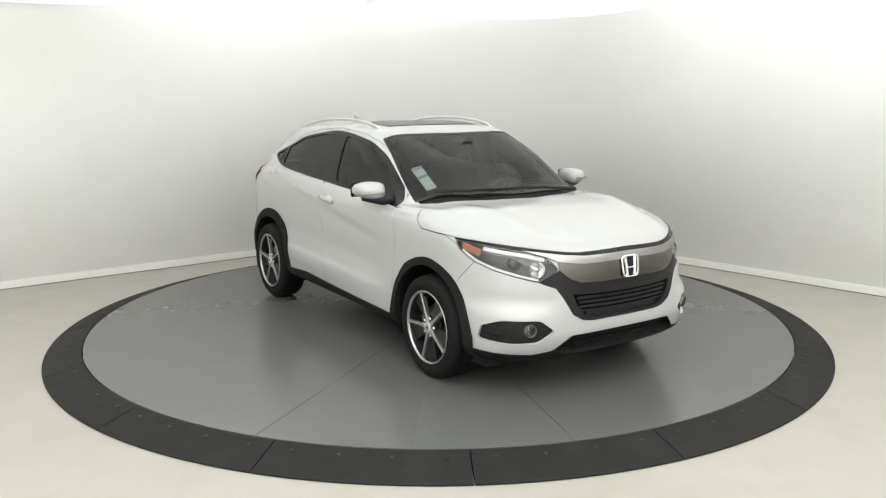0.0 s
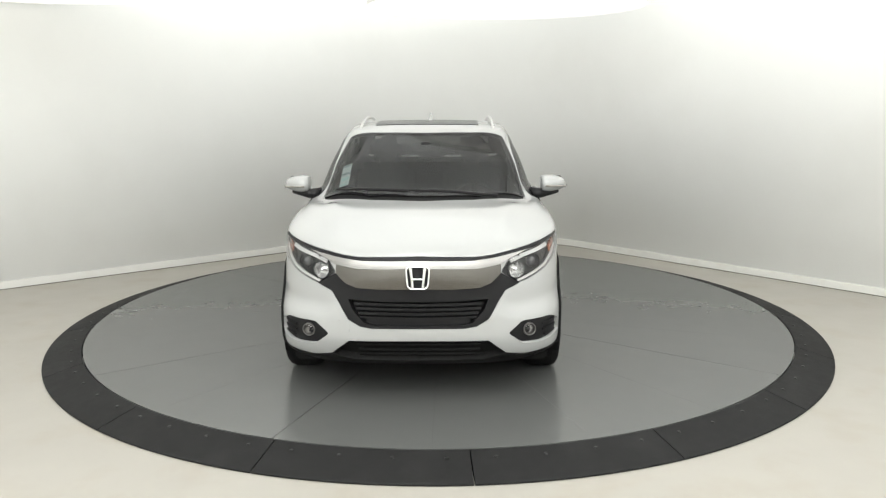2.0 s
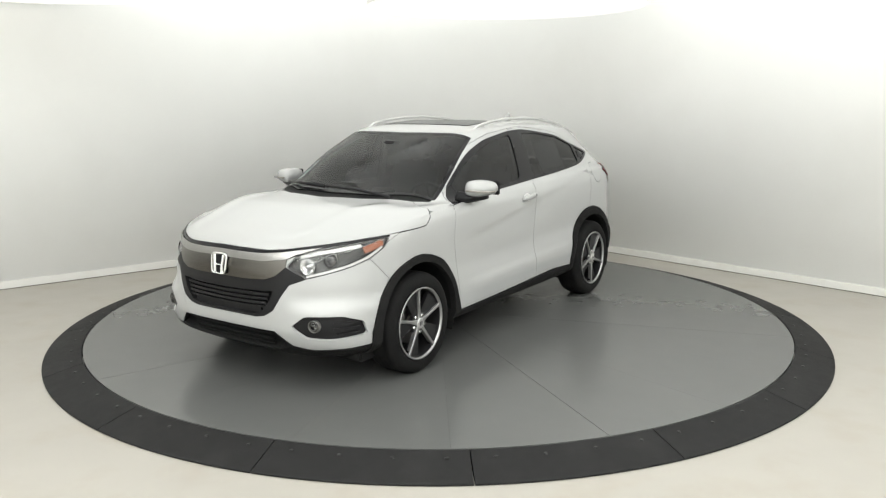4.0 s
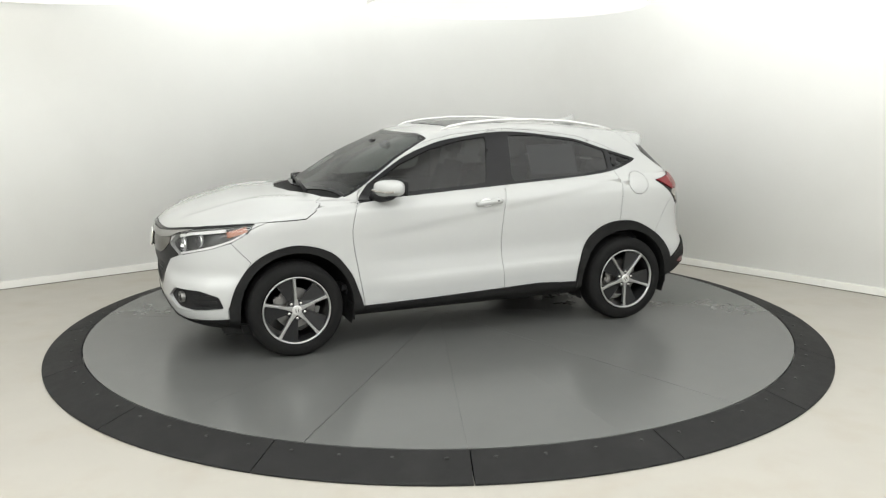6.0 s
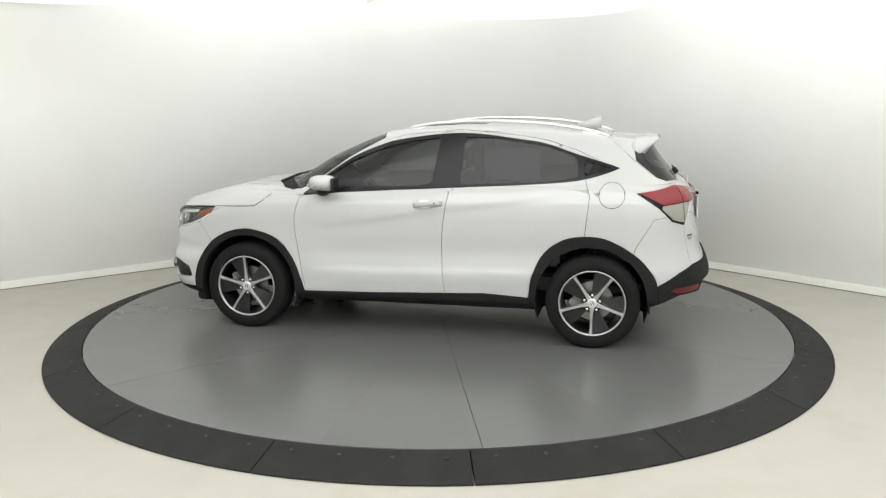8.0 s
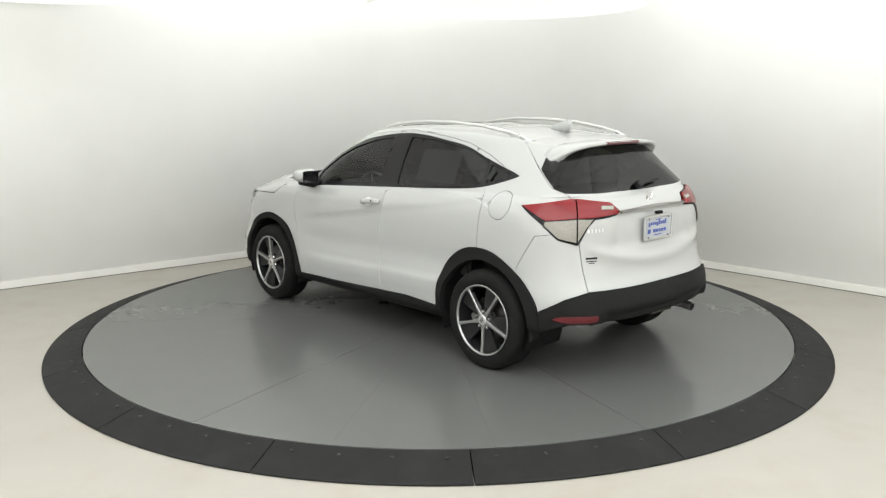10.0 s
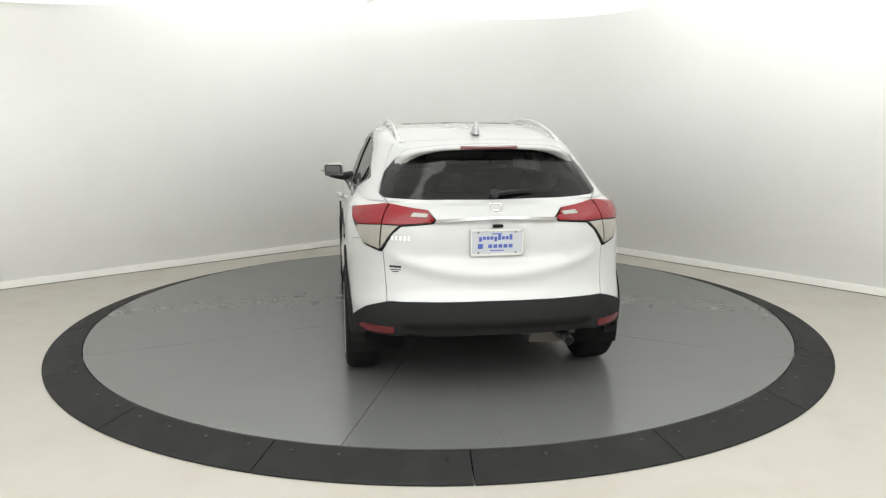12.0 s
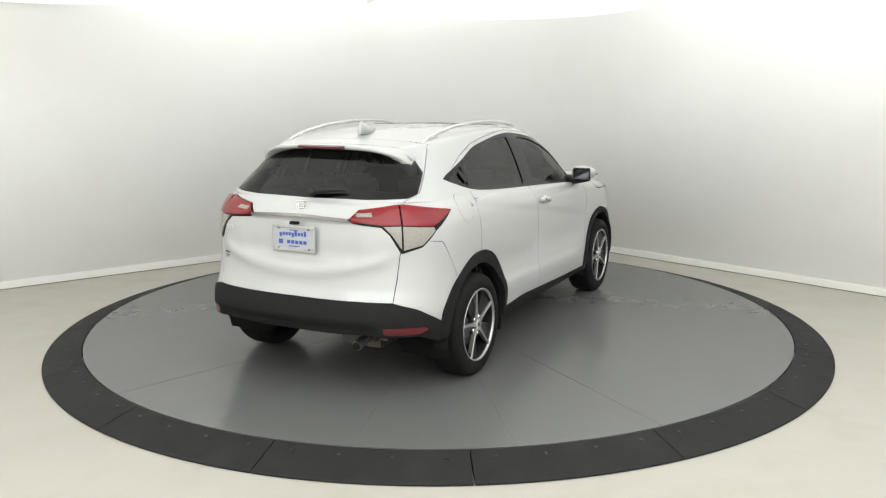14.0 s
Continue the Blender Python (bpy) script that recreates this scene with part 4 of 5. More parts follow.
def build_headlamp_inside(lamp_body, s):
    for ang, z, r in ((43.5, 0.818, 0.044), (35.2, 0.785, 0.052)):
        p, n = on_skin("F", ang, z, -0.045)
        n = (n + Vector((1.2, 0, 0))).normalized()
        m = facing(mirrored(p, s), mirrored(n, s))
        bm = bmesh.new()
        lathe(bm, [(r, 0.034), (r * 1.04, 0.030), (r * 0.96, 0.0), (r * 0.5, -0.02)], m)
        part("lamp_ring", bm, SILVER_BOWL, lamp_body, "bright lamp ring", smooth=True)
        bm = bmesh.new()
        if r < 0.045:
            lathe(bm, [(r * 0.80, 0.0), (r * 0.74, 0.016), (r * 0.5, 0.028), (r * 0.2, 0.033), (0.001, 0.034)], m)
            part("projector", bm, LENS_DARK, lamp_body, "dark glass projector", smooth=True)
        else:
            lathe(bm, [(r * 0.9, 0.026), (r * 0.7, 0.006), (r * 0.35, -0.006), (0.012, -0.006), (0.011, 0.02), (0.001, 0.024)], m)
            part("bowl", bm, SILVER_BOWL, lamp_body, "bright faceted bowl")
    rows = ribbon(None, "F", [(34.5, 0.721), (42, 0.748), (50, 0.779), (57, 0.817), (62.5, 0.868)], 0.013, -0.022, 0.01)
    bm = bmesh.new()
    rows_to_mesh(bm, rows, s)
    part("light_guide", bm, CHROME_SOFT, lamp_body, "pale light guide along the lower edge", smooth=False)
    rows = ribbon(None, "F", [(32.5, 0.836), (38.5, 0.860), (46, 0.874), (54, 0.889)], 0.022, -0.020, 0.006)
    bm = bmesh.new()
    rows_to_mesh(bm, rows, s)
    part("brow", bm, CHROME_SOFT, lamp_body, "silver brow")
    rows = ribbon(None, "F", [(55.0, 0.858), (58.5, 0.874), (63.0, 0.897)], 0.040, -0.022, 0.006)
    bm = bmesh.new()
    rows_to_mesh(bm, rows, s)
    part("side_reflector", bm, AMBER, lamp_body, "amber side reflector")


def build_fog(fog, s):
    p, n = on_skin("F", 37.0, 0.432, -0.02)
    n = (n + Vector((1.5, 0, 0))).normalized()
    m = facing(mirrored(p, s), mirrored(n, s))
    bm = bmesh.new()
    lathe(bm, [(0.038, -0.01), (0.038, 0.014), (0.035, 0.018), (0.031, 0.012), (0.024, 0.0), (0.012, -0.004), (0.001, -0.004)], m)
    part("fog_lamp", bm, STEEL, fog, "round fog lamp", smooth=True)
    bm = bmesh.new()
    lathe(bm, [(0.032, 0.010), (0.029, 0.016), (0.016, 0.021), (0.001, 0.0225)], m)
    part("fog_lens", bm, LENS, fog, "clear fog lamp lens", smooth=True)
    for z in (0.375, 0.41, 0.445):
        rows = ribbon(None, "F", [(43 + (z < 0.4), z), (52, z)], 0.014, -0.018, 0.006, 8)
        bm = bmesh.new()
        rows_to_mesh(bm, rows, s)
        part("louvre", bm, SATIN_BLACK, fog)


HOUSING = material("dark_silver_housing", (0.055, 0.055, 0.056), 0.3, metal=0.0, scale=30, vary=0.2)
LENS_DARK = material("projector_glass", (0.05, 0.05, 0.055), 0.05, coat=1.0, scale=20, vary=0.1, rough_vary=0.02)
CHROME_SOFT = material("soft_silver_plastic", (0.70, 0.70, 0.69), 0.3, metal=0.0, scale=40, vary=0.05)
build_car_skin()


# ---- wheels ----
def build_wheel():
    """Tyre, rim with five slim bright spokes over dark blades, brake; the axle along +y, outwards."""
    wheel = tagged(new("wheel"), "five-spoke alloy wheel with black tyre")
    wheel.parent = car
    turn_out = pose(0, 0, 0, -90)       # lathe axis z to +y
    R = 0.329
    prof = [(0.232, -0.105), (0.240, -0.110), (0.272, -0.112), (0.304, -0.106), (0.320, -0.092), (0.3275, -0.070), (R, -0.040), (R, 0.040), (0.3275, 0.070), (0.320, 0.092),
            (0.304, 0.106), (0.272, 0.112), (0.248, 0.110), (0.237, 0.104), (0.231, 0.095)]
    bm = bmesh.new()
    lathe(bm, prof, turn_out, 64)
    tyre = part("tyre", bm, TYRE, wheel, "black rubber tyre", smooth=True)
    # Raised black bands put the shade of the tread grooves into colour.
    for y in (-0.055, -0.018, 0.018, 0.055):
        bm = bmesh.new()
        lathe(bm, [(R - 0.002, y - 0.004), (R + 0.0012, y - 0.004), (R + 0.0012, y + 0.004), (R - 0.002, y + 0.004)], turn_out, 64)
        part("groove_shade_band", bm, BLACK, tyre)
    bm = bmesh.new()
    lathe(bm, [(0.230, 0.103), (0.2345, 0.107), (0.2345, 0.111), (0.230, 0.113), (0.2235, 0.110), (0.2205, 0.100)], turn_out, 64)
    part("rim_lip", bm, ALLOY, wheel, "machined bright rim lip", smooth=True)
    bm = bmesh.new()
    lathe(bm, [(0.2205, 0.100), (0.212, 0.06), (0.205, -0.09), (0.232, -0.104)], turn_out, 48)
    part("barrel", bm, ALLOY_DARK, wheel, smooth=True)
    # dark blades beside each spoke
    for k in range(5):
        a = 2 * math.pi * k / 5
        rot = Matrix.Rotation(a, 4, "Y")
        bm = bmesh.new()
        # blade fans out on one side of the spoke
        outer = [(math.radians(d), 0.221) for d in (-3, 10, 22, 34)]
        top, low = [], []
        for ang, r in [(math.radians(0), 0.055), *outer, (math.radians(44), 0.060)]:
            x, z = r * math.sin(ang), r * math.cos(ang)
            sink = 0.004 + 0.022 * ang
            top.append(bm.verts.new(rot @ Vector((x, 0.096 - sink, z))))
            low.append(bm.verts.new(rot @ Vector((x, 0.070 - sink, z))))
        bm.faces.new(top)
        bm.faces.new(low[::-1])
        for i in range(len(top)):
            j = (i + 1) % len(top)
            bm.faces.new((top[i], low[i], low[j], top[j]))
        part("blade", bm, ALLOY_DARK, wheel, "dark grey painted blade")
        bm = bmesh.new()
        rows = []
        for r, w, y in ((0.030, 0.018, 0.100), (0.075, 0.0105, 0.101), (0.14, 0.0085, 0.103), (0.208, 0.0100, 0.106), (0.226, 0.016, 0.107)):
            rows.append([bm.verts.new(rot @ Vector(v)) for v in ((-w, y - 0.03, r), (-w, y - 0.003, r), (-w + 0.003, y, r), (w - 0.003, y, r), (w, y - 0.003, r), (w, y - 0.03, r))])
        for p, q in zip(rows, rows[1:]):
            for j in range(6):
                bm.faces.new((p[j], q[j], q[(j + 1) % 6], p[(j + 1) % 6]))
        bm.faces.new(rows[0])
        bm.faces.new(rows[-1][::-1])
        part("spoke", bm, ALLOY, wheel, "slim machined spoke")
        b = a + math.pi / 5
        bm = bmesh.new()
        m = Matrix.Translation((0.0555 * math.sin(b), 0.083, 0.0555 * math.cos(b))) @ pose(0, 0, 0, -90)
        lathe(bm, [(0.0125, -0.01), (0.0125, 0.010), (0.010, 0.015), (0.001, 0.016)], m, 6)
        part("lug_nut", bm, CHROME, wheel, "chrome lug nut")
    bm = bmesh.new()
    lathe(bm, [(0.074, 0.060), (0.072, 0.084), (0.045, 0.088), (0.036, 0.094), (0.001, 0.094)], turn_out, 40)
    part("hub", bm, ALLOY_DARK, wheel, smooth=False)
    bm = bmesh.new()
    lathe(bm, [(0.034, 0.090), (0.034, 0.103), (0.030, 0.106), (0.001, 0.107)], turn_out, 32)
    cap = part("hub_cap", bm, SATIN_SILVER, wheel, "silver hub cap")
    bm = bmesh.new()
    for dx in (-0.008, 0.008):
        box(bm, dx, 0.1078, 0, 0.005, 0.002, 0.024)
    part("cap_mark", bm, ALLOY_DARK, cap)
    bm = bmesh.new()
    lathe(bm, [(0.05, 0.02), (0.141, 0.02), (0.141, -0.004), (0.05, -0.004)], turn_out, 40)
    part("brake_disc", bm, STEEL, wheel, "steel brake disc")
    bm = bmesh.new()
    lathe(bm, [(0.05, 0.02), (0.075, 0.045), (0.07, 0.06), (0.001, 0.06)], turn_out, 30)
    part("disc_hat", bm, RUST, wheel)
    bm = bmesh.new()
    box(bm, 0.115, 0.022, 0.035, 0.055, 0.055, 0.12, None, 0.01)
    part("caliper", bm, STEEL, wheel, "grey brake caliper")
    return wheel


HALF_TRACK, WHEEL_X = 0.765, 1.307
wheel = build_wheel()
wheel.location = (WHEEL_X, HALF_TRACK, 0.3295)
wheel.rotation_euler = (0, radians(3), 0)
for x, y, turn, spin in ((-WHEEL_X, HALF_TRACK, 0, 35), (WHEEL_X, -HALF_TRACK, 180, 20), (-WHEEL_X, -HALF_TRACK, 180, 8)):
    copy_thing(wheel, pose(x, y, 0.3295, 0, 0, turn) @ pose(0, 0, 0, 0, spin, 0))


def build_wheel_wells():
    for x in (1.305, -1.305):
        for s in (1, -1):
            bm = bmesh.new()
            rows = []
            for k in range(25):
                a = math.pi * (-0.12 + 1.24 * k / 24)
                c, z = math.cos(a), math.sin(a)
                rows.append([bm.verts.new((x + r * c, s * y, 0.33 + r * z)) for r, y in ((0.40, 0.862), (0.395, 0.52), (0.02, 0.50))])
            for p, q in zip(rows, rows[1:]):
                for j in range(2):
                    bm.faces.new((p[j], q[j], q[j + 1], p[j + 1]))
            part("wheel_liner", bm, BLACK, car, "black wheel arch liner", smooth=True)
            bm = bmesh.new()
            fx = x - 0.395 if x > 0 else x - 0.405
            if x > 0:
                box(bm, fx, s * 0.775, 0.262, 0.012, 0.165, 0.115, None, 0.004)
            else:
                box(bm, fx, s * 0.81, 0.290, 0.012, 0.09, 0.07, None, 0.004)
            part("mud_flap", bm, CLAD, car, "black mud flap")


build_wheel_wells()


def build_underside():
    bm = bmesh.new()
    box(bm, 0.1, 0, 0.262, 3.45, 1.0, 0.05, None, 0.02)
    box(bm, -1.78, 0, 0.40, 0.5, 1.3, 0.05, None, 0.02)
    box(bm, 0.0, 0, 0.262, 1.74, 1.64, 0.05, None, 0.02)
    part("underbody", bm, BLACK, car, "dark underbody")
    bm = bmesh.new()
    box(bm, 1.305, 0, 0.31, 0.10, 1.36, 0.09, None, 0.03)
    part("front_axle", bm, RUST, car)
    bm = bmesh.new()
    box(bm, -1.305, 0, 0.30, 0.09, 1.36, 0.09, None, 0.03)
    part("rear_axle", bm, RUST, car)
    bm = bmesh.new()
    box(bm, -1.76, -0.36, 0.325, 0.32, 0.34, 0.13, None, 0.05)
    muffler = part("silencer", bm, RUST, car, "dull steel exhaust silencer")
    bm = bmesh.new()
    tube(bm, [(-1.90, -0.40, 0.335), (-1.99, -0.43, 0.330), (-2.06, -0.435, 0.318)], 0.030, 16)
    part("tailpipe", bm, STEEL, muffler, "bent steel tailpipe", smooth=False)
    # The pipe's end is closed; a black disc paints its hollow's shade on it.
    bm = bmesh.new()
    tube(bm, [(-2.062, -0.4351, 0.3178), (-2.066, -0.4353, 0.317)], 0.025, 16)
    part("pipe_mouth_shade", bm, BLACK, muffler)
    for s in (1, -1):
        bm = bmesh.new()
        box(bm, 1.70, s * 0.62, 0.200, 0.20, 0.32, 0.075, None, 0.015)
        part("wheel_deflector", bm, CLAD, car, "black plastic air deflector under the bumper")


build_underside()


# ---- what is fitted to the body ----
def build_fittings():
    # grille slats, bent along the nose
    for z, w in ((0.600, 0.016), (0.572, 0.016), (0.545, 0.016), (0.520, 0.012)):
        span = 21.8 - (0.63 - z) * 22
        left = ribbon(None, "F", [(0, z), (span * 0.5, z + 0.003), (span, z + 0.008)], w, -0.026, 0.016, 8)
        bm = bmesh.new()
        rows_to_mesh(bm, [[mirrored(v, -1) for v in r] for r in left[:0:-1]] + left)
        part("grille_slat", bm, SATIN_BLACK, car, "black grille slat")
    bm = bmesh.new()
    left = ribbon(None, "F", [(0, 0.497), (8, 0.499), (17.2, 0.505)], 0.045, -0.030, 0.01, 8)
    rows_to_mesh(bm, [[mirrored(v, -1) for v in r] for r in left[:0:-1]] + left)
    part("grille_slat", bm, SATIN_BLACK, car, "black grille slat")
    for z in (0.355, 0.315, 0.28):
        left = ribbon(None, "F", [(0, z), (12, z), (21, z)], 0.012, -0.03, 0.014, 8)
        bm = bmesh.new()
        rows_to_mesh(bm, [[mirrored(v, -1) for v in r] for r in left[:0:-1]] + left)
        part("intake_slat", bm, CLAD, car)
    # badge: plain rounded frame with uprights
    p, n = on_skin("F", 0, 0.765, 0.006)
    tilt = pose(p.x, 0, p.z, 0, -8, 0) @ Matrix.Diagonal((1, 1.08, 1.12, 1))
    bm = bmesh.new()
    box(bm, 0, 0, 0, 0.012, 0.118, 0.108, tilt, 0.0055)
    mount = part("badge", bm, GLOSS_BLACK, car, "chrome framed badge on a black plate")
    bm = bmesh.new()
    loop = rounded([(-0.062, 0.054), (0.062, 0.054), (0.052, -0.056), (-0.052, -0.056)], 0.22, 4)
    tube(bm, [tilt @ Vector((0.008, y, z)) for y, z in closed(loop)], 0.0065, 8, up=Vector((1, 0, 0.01)))
    part("badge_frame", bm, CHROME, mount, "chrome frame")
    bm = bmesh.new()
    for s in (1, -1):
        tube(bm, [tilt @ Vector((0.008, s * 0.038, 0.048)), tilt @ Vector((0.010, s * 0.031, -0.002)), tilt @ Vector((0.008, s * 0.027, -0.050))], 0.0095, 8, up=Vector((1, 0, 0.01)), taper=[1.15, 0.95, 1.0])
    tube(bm, [tilt @ Vector((0.009, -0.026, -0.008)), tilt @ Vector((0.009, 0.026, -0.008))], 0.0065, 8, up=Vector((1, 0, 0.01)))
    part("badge_mark", bm, CHROME, mount, "plain chrome shapes")
    # tow cover lines are hairlines in the bumper: a small plate nearly flush
    for s in (-1,):
        rows = ribbon(None, "F", [(22.6, 0.475), (26.3, 0.475)], 0.062, 0.0003, 0.0016, 6)
        bm = bmesh.new()
        rows_to_mesh(bm, rows, s)
        part("tow_cover", bm, WHITE, car, "white tow eye cover")
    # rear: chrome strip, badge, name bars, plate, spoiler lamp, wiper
    left = ribbon(None, "R", [(0, 1.060), (10, 1.058), (24.2, 1.052)], 0.018, 0.010, 0.008, 8)
    bm = bmesh.new()
    rows_to_mesh(bm, [[mirrored(v, -1) for v in r] for r in left[:0:-1]] + left)
    part("trim_strip", bm, LIP_CHROME, car, "satin silver strip across the tailgate")
    p, n = on_skin("R", 0, 1.105, 0.004)
    m = facing(p, n)
    bm = bmesh.new()
    for s in (1, -1):
        tube(bm, [p + Vector((-0.004, s * 0.030, 0.030)), p + Vector((-0.004, s * 0.020, 0.0)), p + Vector((-0.006, s * 0.023, -0.030))], 0.005, 8, up=Vector((1, 0, 0.01)))
    tube(bm, [p + Vector((-0.004, -0.020, -0.004)), p + Vector((-0.004, 0.020, -0.004))], 0.0045, 8, up=Vector((1, 0, 0.01)))
    for (y0, z0), (y1, z1) in (((-0.036, 0.037), (0.036, 0.037)), ((-0.036, 0.037), (-0.030, -0.037)), ((0.036, 0.037), (0.030, -0.037)), ((-0.030, -0.037), (0.030, -0.037))):
        tube(bm, [p + Vector((-0.003, y0, z0)), p + Vector((-0.005, y1, z1))], 0.0035, 8, up=Vector((1, 0, 0.01)))
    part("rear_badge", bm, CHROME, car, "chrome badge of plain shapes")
    for i in range(5):
        rows = ribbon(None, "R", [(39.3 - i * 1.45, 0.952), (38.6 - i * 1.45, 0.952)], 0.024, 0.0, 0.004, 2)
        bm = bmesh.new()
        rows_to_mesh(bm, rows, 1)
        part("name_bar", bm, SATIN_SILVER, car, "chrome bar in place of a model name")
    for z, w, a0, a1 in ((0.786, 0.012, 39.8, 35.4), (0.768, 0.005, 39.6, 35.6), (0.757, 0.005, 38.8, 36.4)):
        rows = ribbon(None, "R", [(a0, z), (a1, z)], w, 0.0005, 0.001, 4)
        bm = bmesh.new()
        rows_to_mesh(bm, rows, 1)
        part("sticker_bar", bm, SATIN_BLACK, car, "small dark dealer sticker")
    bm = bmesh.new()
    box(bm, -2.043, 0.005, 0.927, 0.008, 0.308, 0.152, None, 0.003)
    plate = part("licence_plate", bm, PLATE_WHITE, car, "white plate with blue bars in a silver frame")
    bm = bmesh.new()
    for dy, dz, sy, sz in ((0, 0.072, 0.312, 0.013), (0, -0.072, 0.312, 0.013), (0.152, 0, 0.008, 0.156), (-0.152, 0, 0.008, 0.156)):
        box(bm, -2.0485, 0.005 + dy, 0.927 + dz, 0.006, sy, sz)
    part("plate_frame", bm, SATIN_SILVER, plate, "silver plate frame")
    marks = [(0.098 - 0.0225 * k, 0.026 + dz, 0.017, h) for k, (dz, h) in enumerate(((-0.006, 0.026), (0, 0.019), (0, 0.019), (0, 0.019), (-0.006, 0.027), (0.004, 0.032), (0, 0.02), (0, 0.02), (0.004, 0.031)))]
    marks += [(0.040 - 0.030 * k, -0.022, 0.023, 0.021) for k in range(5)]
    for dy, dz, sy, sz in (*marks, (0.098, -0.022, 0.030, 0.028), (0.0, -0.048, 0.08, 0.006), (0, 0.050, 0.06, 0.006)):
        bm = bmesh.new()
        box(bm, -2.0475, 0.005 + dy, 0.927 + dz, 0.002, sy, sz)
        part("plate_bar", bm, BLUE_PRINT, plate, "blue bar")
    for dy, dz in ((0.11, 0.06), (-0.11, 0.06), (0.11, -0.06), (-0.11, -0.06)):
        bm = bmesh.new()
        lathe(bm, [(0.007, 0), (0.006, 0.004), (0.001, 0.005)], facing((-2.0515, 0.005 + dy, 0.927 + dz), (-1, 0, 0)), 10)
        part("plate_screw", bm, STEEL, plate)
    bm = bmesh.new()
    box(bm, -2.045, 0.0, 1.022, 0.03, 0.06, 0.018, None, 0.004)
    part("rear_camera", bm, BLACK, car, "small black camera above the plate")
    # spoiler over the rear window
    bm = bmesh.new()
    secs = []
    for k in range(-12, 13):
        y = 0.56 * k / 12
        e = abs(k) / 12
        x0 = -1.54
        z0 = skin_height(x0, abs(y)) + 0.001
        back = -1.61 - 0.145 * (1 - e ** 5)
        zt = 1.473 - 0.028 * e ** 2 - 0.075 * e ** 7
        drop = 0.03 + 0.05 * e ** 3
        secs.append([bm.verts.new(v) for v in ((x0, y, z0 - 0.004), (-1.60, y, (z0 + zt) / 2 + 0.004 * (1 - e)), (back + 0.03, y, zt + 0.001), (back, y, zt - 0.010), (back + 0.012, y, zt - 0.026), (x0 - 0.10, y, zt - drop), (x0, y, zt - drop))])
    for p, q in zip(secs, secs[1:]):
        for j in range(7):
            bm.faces.new((p[j], q[j], q[(j + 1) % 7], p[(j + 1) % 7]))
    bm.faces.new(secs[0])
    bm.faces.new(secs[-1][::-1])
    spoiler = part("spoiler", bm, WHITE, car, "white roof spoiler over the rear window", smooth=True)
    bm = bmesh.new()
    box(bm, -1.742, 0, 1.457, 0.03, 0.36, 0.020, None, 0.006)
    part("brake_lamp", bm, RED_DARK, spoiler, "dark red high brake lamp")
    bm = bmesh.new()
    pts = [on_skin("R", a, z, 0.022)[0] for a, z in ((1.0, 1.178), (8.0, 1.186), (14, 1.192), (21, 1.196))]
    pts = [mirrored(v, -1) for v in pts]
    tube(bm, pts, 0.013, 8, flat=0.8, taper=[1.3, 1.1, 0.9, 0.55])
    wiper = part("rear_wiper", bm, SATIN_BLACK, car, "black rear wiper")
    bm = bmesh.new()
    lathe(bm, [(0.026, -0.02), (0.026, 0.012), (0.018, 0.018), (0.001, 0.02)], facing(pts[0], on_skin("R", 1, 1.178)[1]), 16)
    part("wiper_pivot", bm, SATIN_BLACK, wiper)
    # front wipers
    for s, path in ((1, ((1.18, 0.50), (1.16, 0.20), (1.14, -0.12))), (1, ((1.15, -0.10), (1.10, -0.38), (0.99, -0.60)))):
        bm = bmesh.new()
        pts = []
        for x, y in path:
            v, n = on_skin("T", x - 0.03, abs(y), 0.020)
            pts.append(mirrored(v, 1 if y >= 0 else -1))
        tube(bm, pts, 0.011, 8, taper=[1.2, 1.0, 0.7])
        part("wiper", bm, SATIN_BLACK, car, "black windscreen wiper", smooth=True)
    # roof rails
    for s in (1, -1):
        line = [(0.12, 1.510), (0.05, 1.538), (-0.10, 1.562), (-0.35, 1.580), (-0.65, 1.580), (-0.95, 1.562), (-1.20, 1.526), (-1.33, 1.496), (-1.40, 1.470)]
        bm = bmesh.new()
        tube(bm, [(x, s * 0.520, z) for x, z in line], 0.012, 10, flat=0.85, taper=[0.6, 0.9, 1, 1, 1, 1, 1, 0.9, 0.6])
        rail = part("roof_rail", bm, SATIN_SILVER, car, "silver grey roof rail", smooth=True)
        for x, z in ((0.02, 1.530), (-1.26, 1.512)):
            bm = bmesh.new()
            box(bm, x, s * 0.52, z - 0.020, 0.12, 0.03, 0.05, None, 0.01)
            part("rail_foot", bm, SATIN_SILVER, rail)
    # aerial fin
    bm = bmesh.new()
    rows = []
    for x, w, z in ((-1.12, 0.010, 1.548), (-1.18, 0.030, 1.565), (-1.24, 0.032, 1.585), (-1.285, 0.026, 1.604), (-1.31, 0.018, 1.598), (-1.315, 0.016, 1.53)):
        rows.append([bm.verts.new(v) for v in ((x, -w, 1.515), (x, -w * 0.35, z - 0.01), (x, 0, z), (x, w * 0.35, z - 0.01), (x, w, 1.515))])
    for p, q in zip(rows, rows[1:]):
        for j in range(5):
            bm.faces.new((p[j], q[j], q[(j + 1) % 5], p[(j + 1) % 5]))
    bm.faces.new(rows[0])
    bm.faces.new(rows[-1][::-1])
    part("aerial", bm, WHITE, car, "white shark fin aerial", smooth=True)
    # sunroof glass
    bm = bmesh.new()
    top = []
    for i in range(7):
        for j in range(13):
            x, y = 0.035 - 0.505 * i / 6, 0.41 * (j / 6 - 1)
            z = skin_height(x, abs(y)) + 0.004 - 0.0025 * i / 6
            top.append(bm.verts.new((x, y, z)))
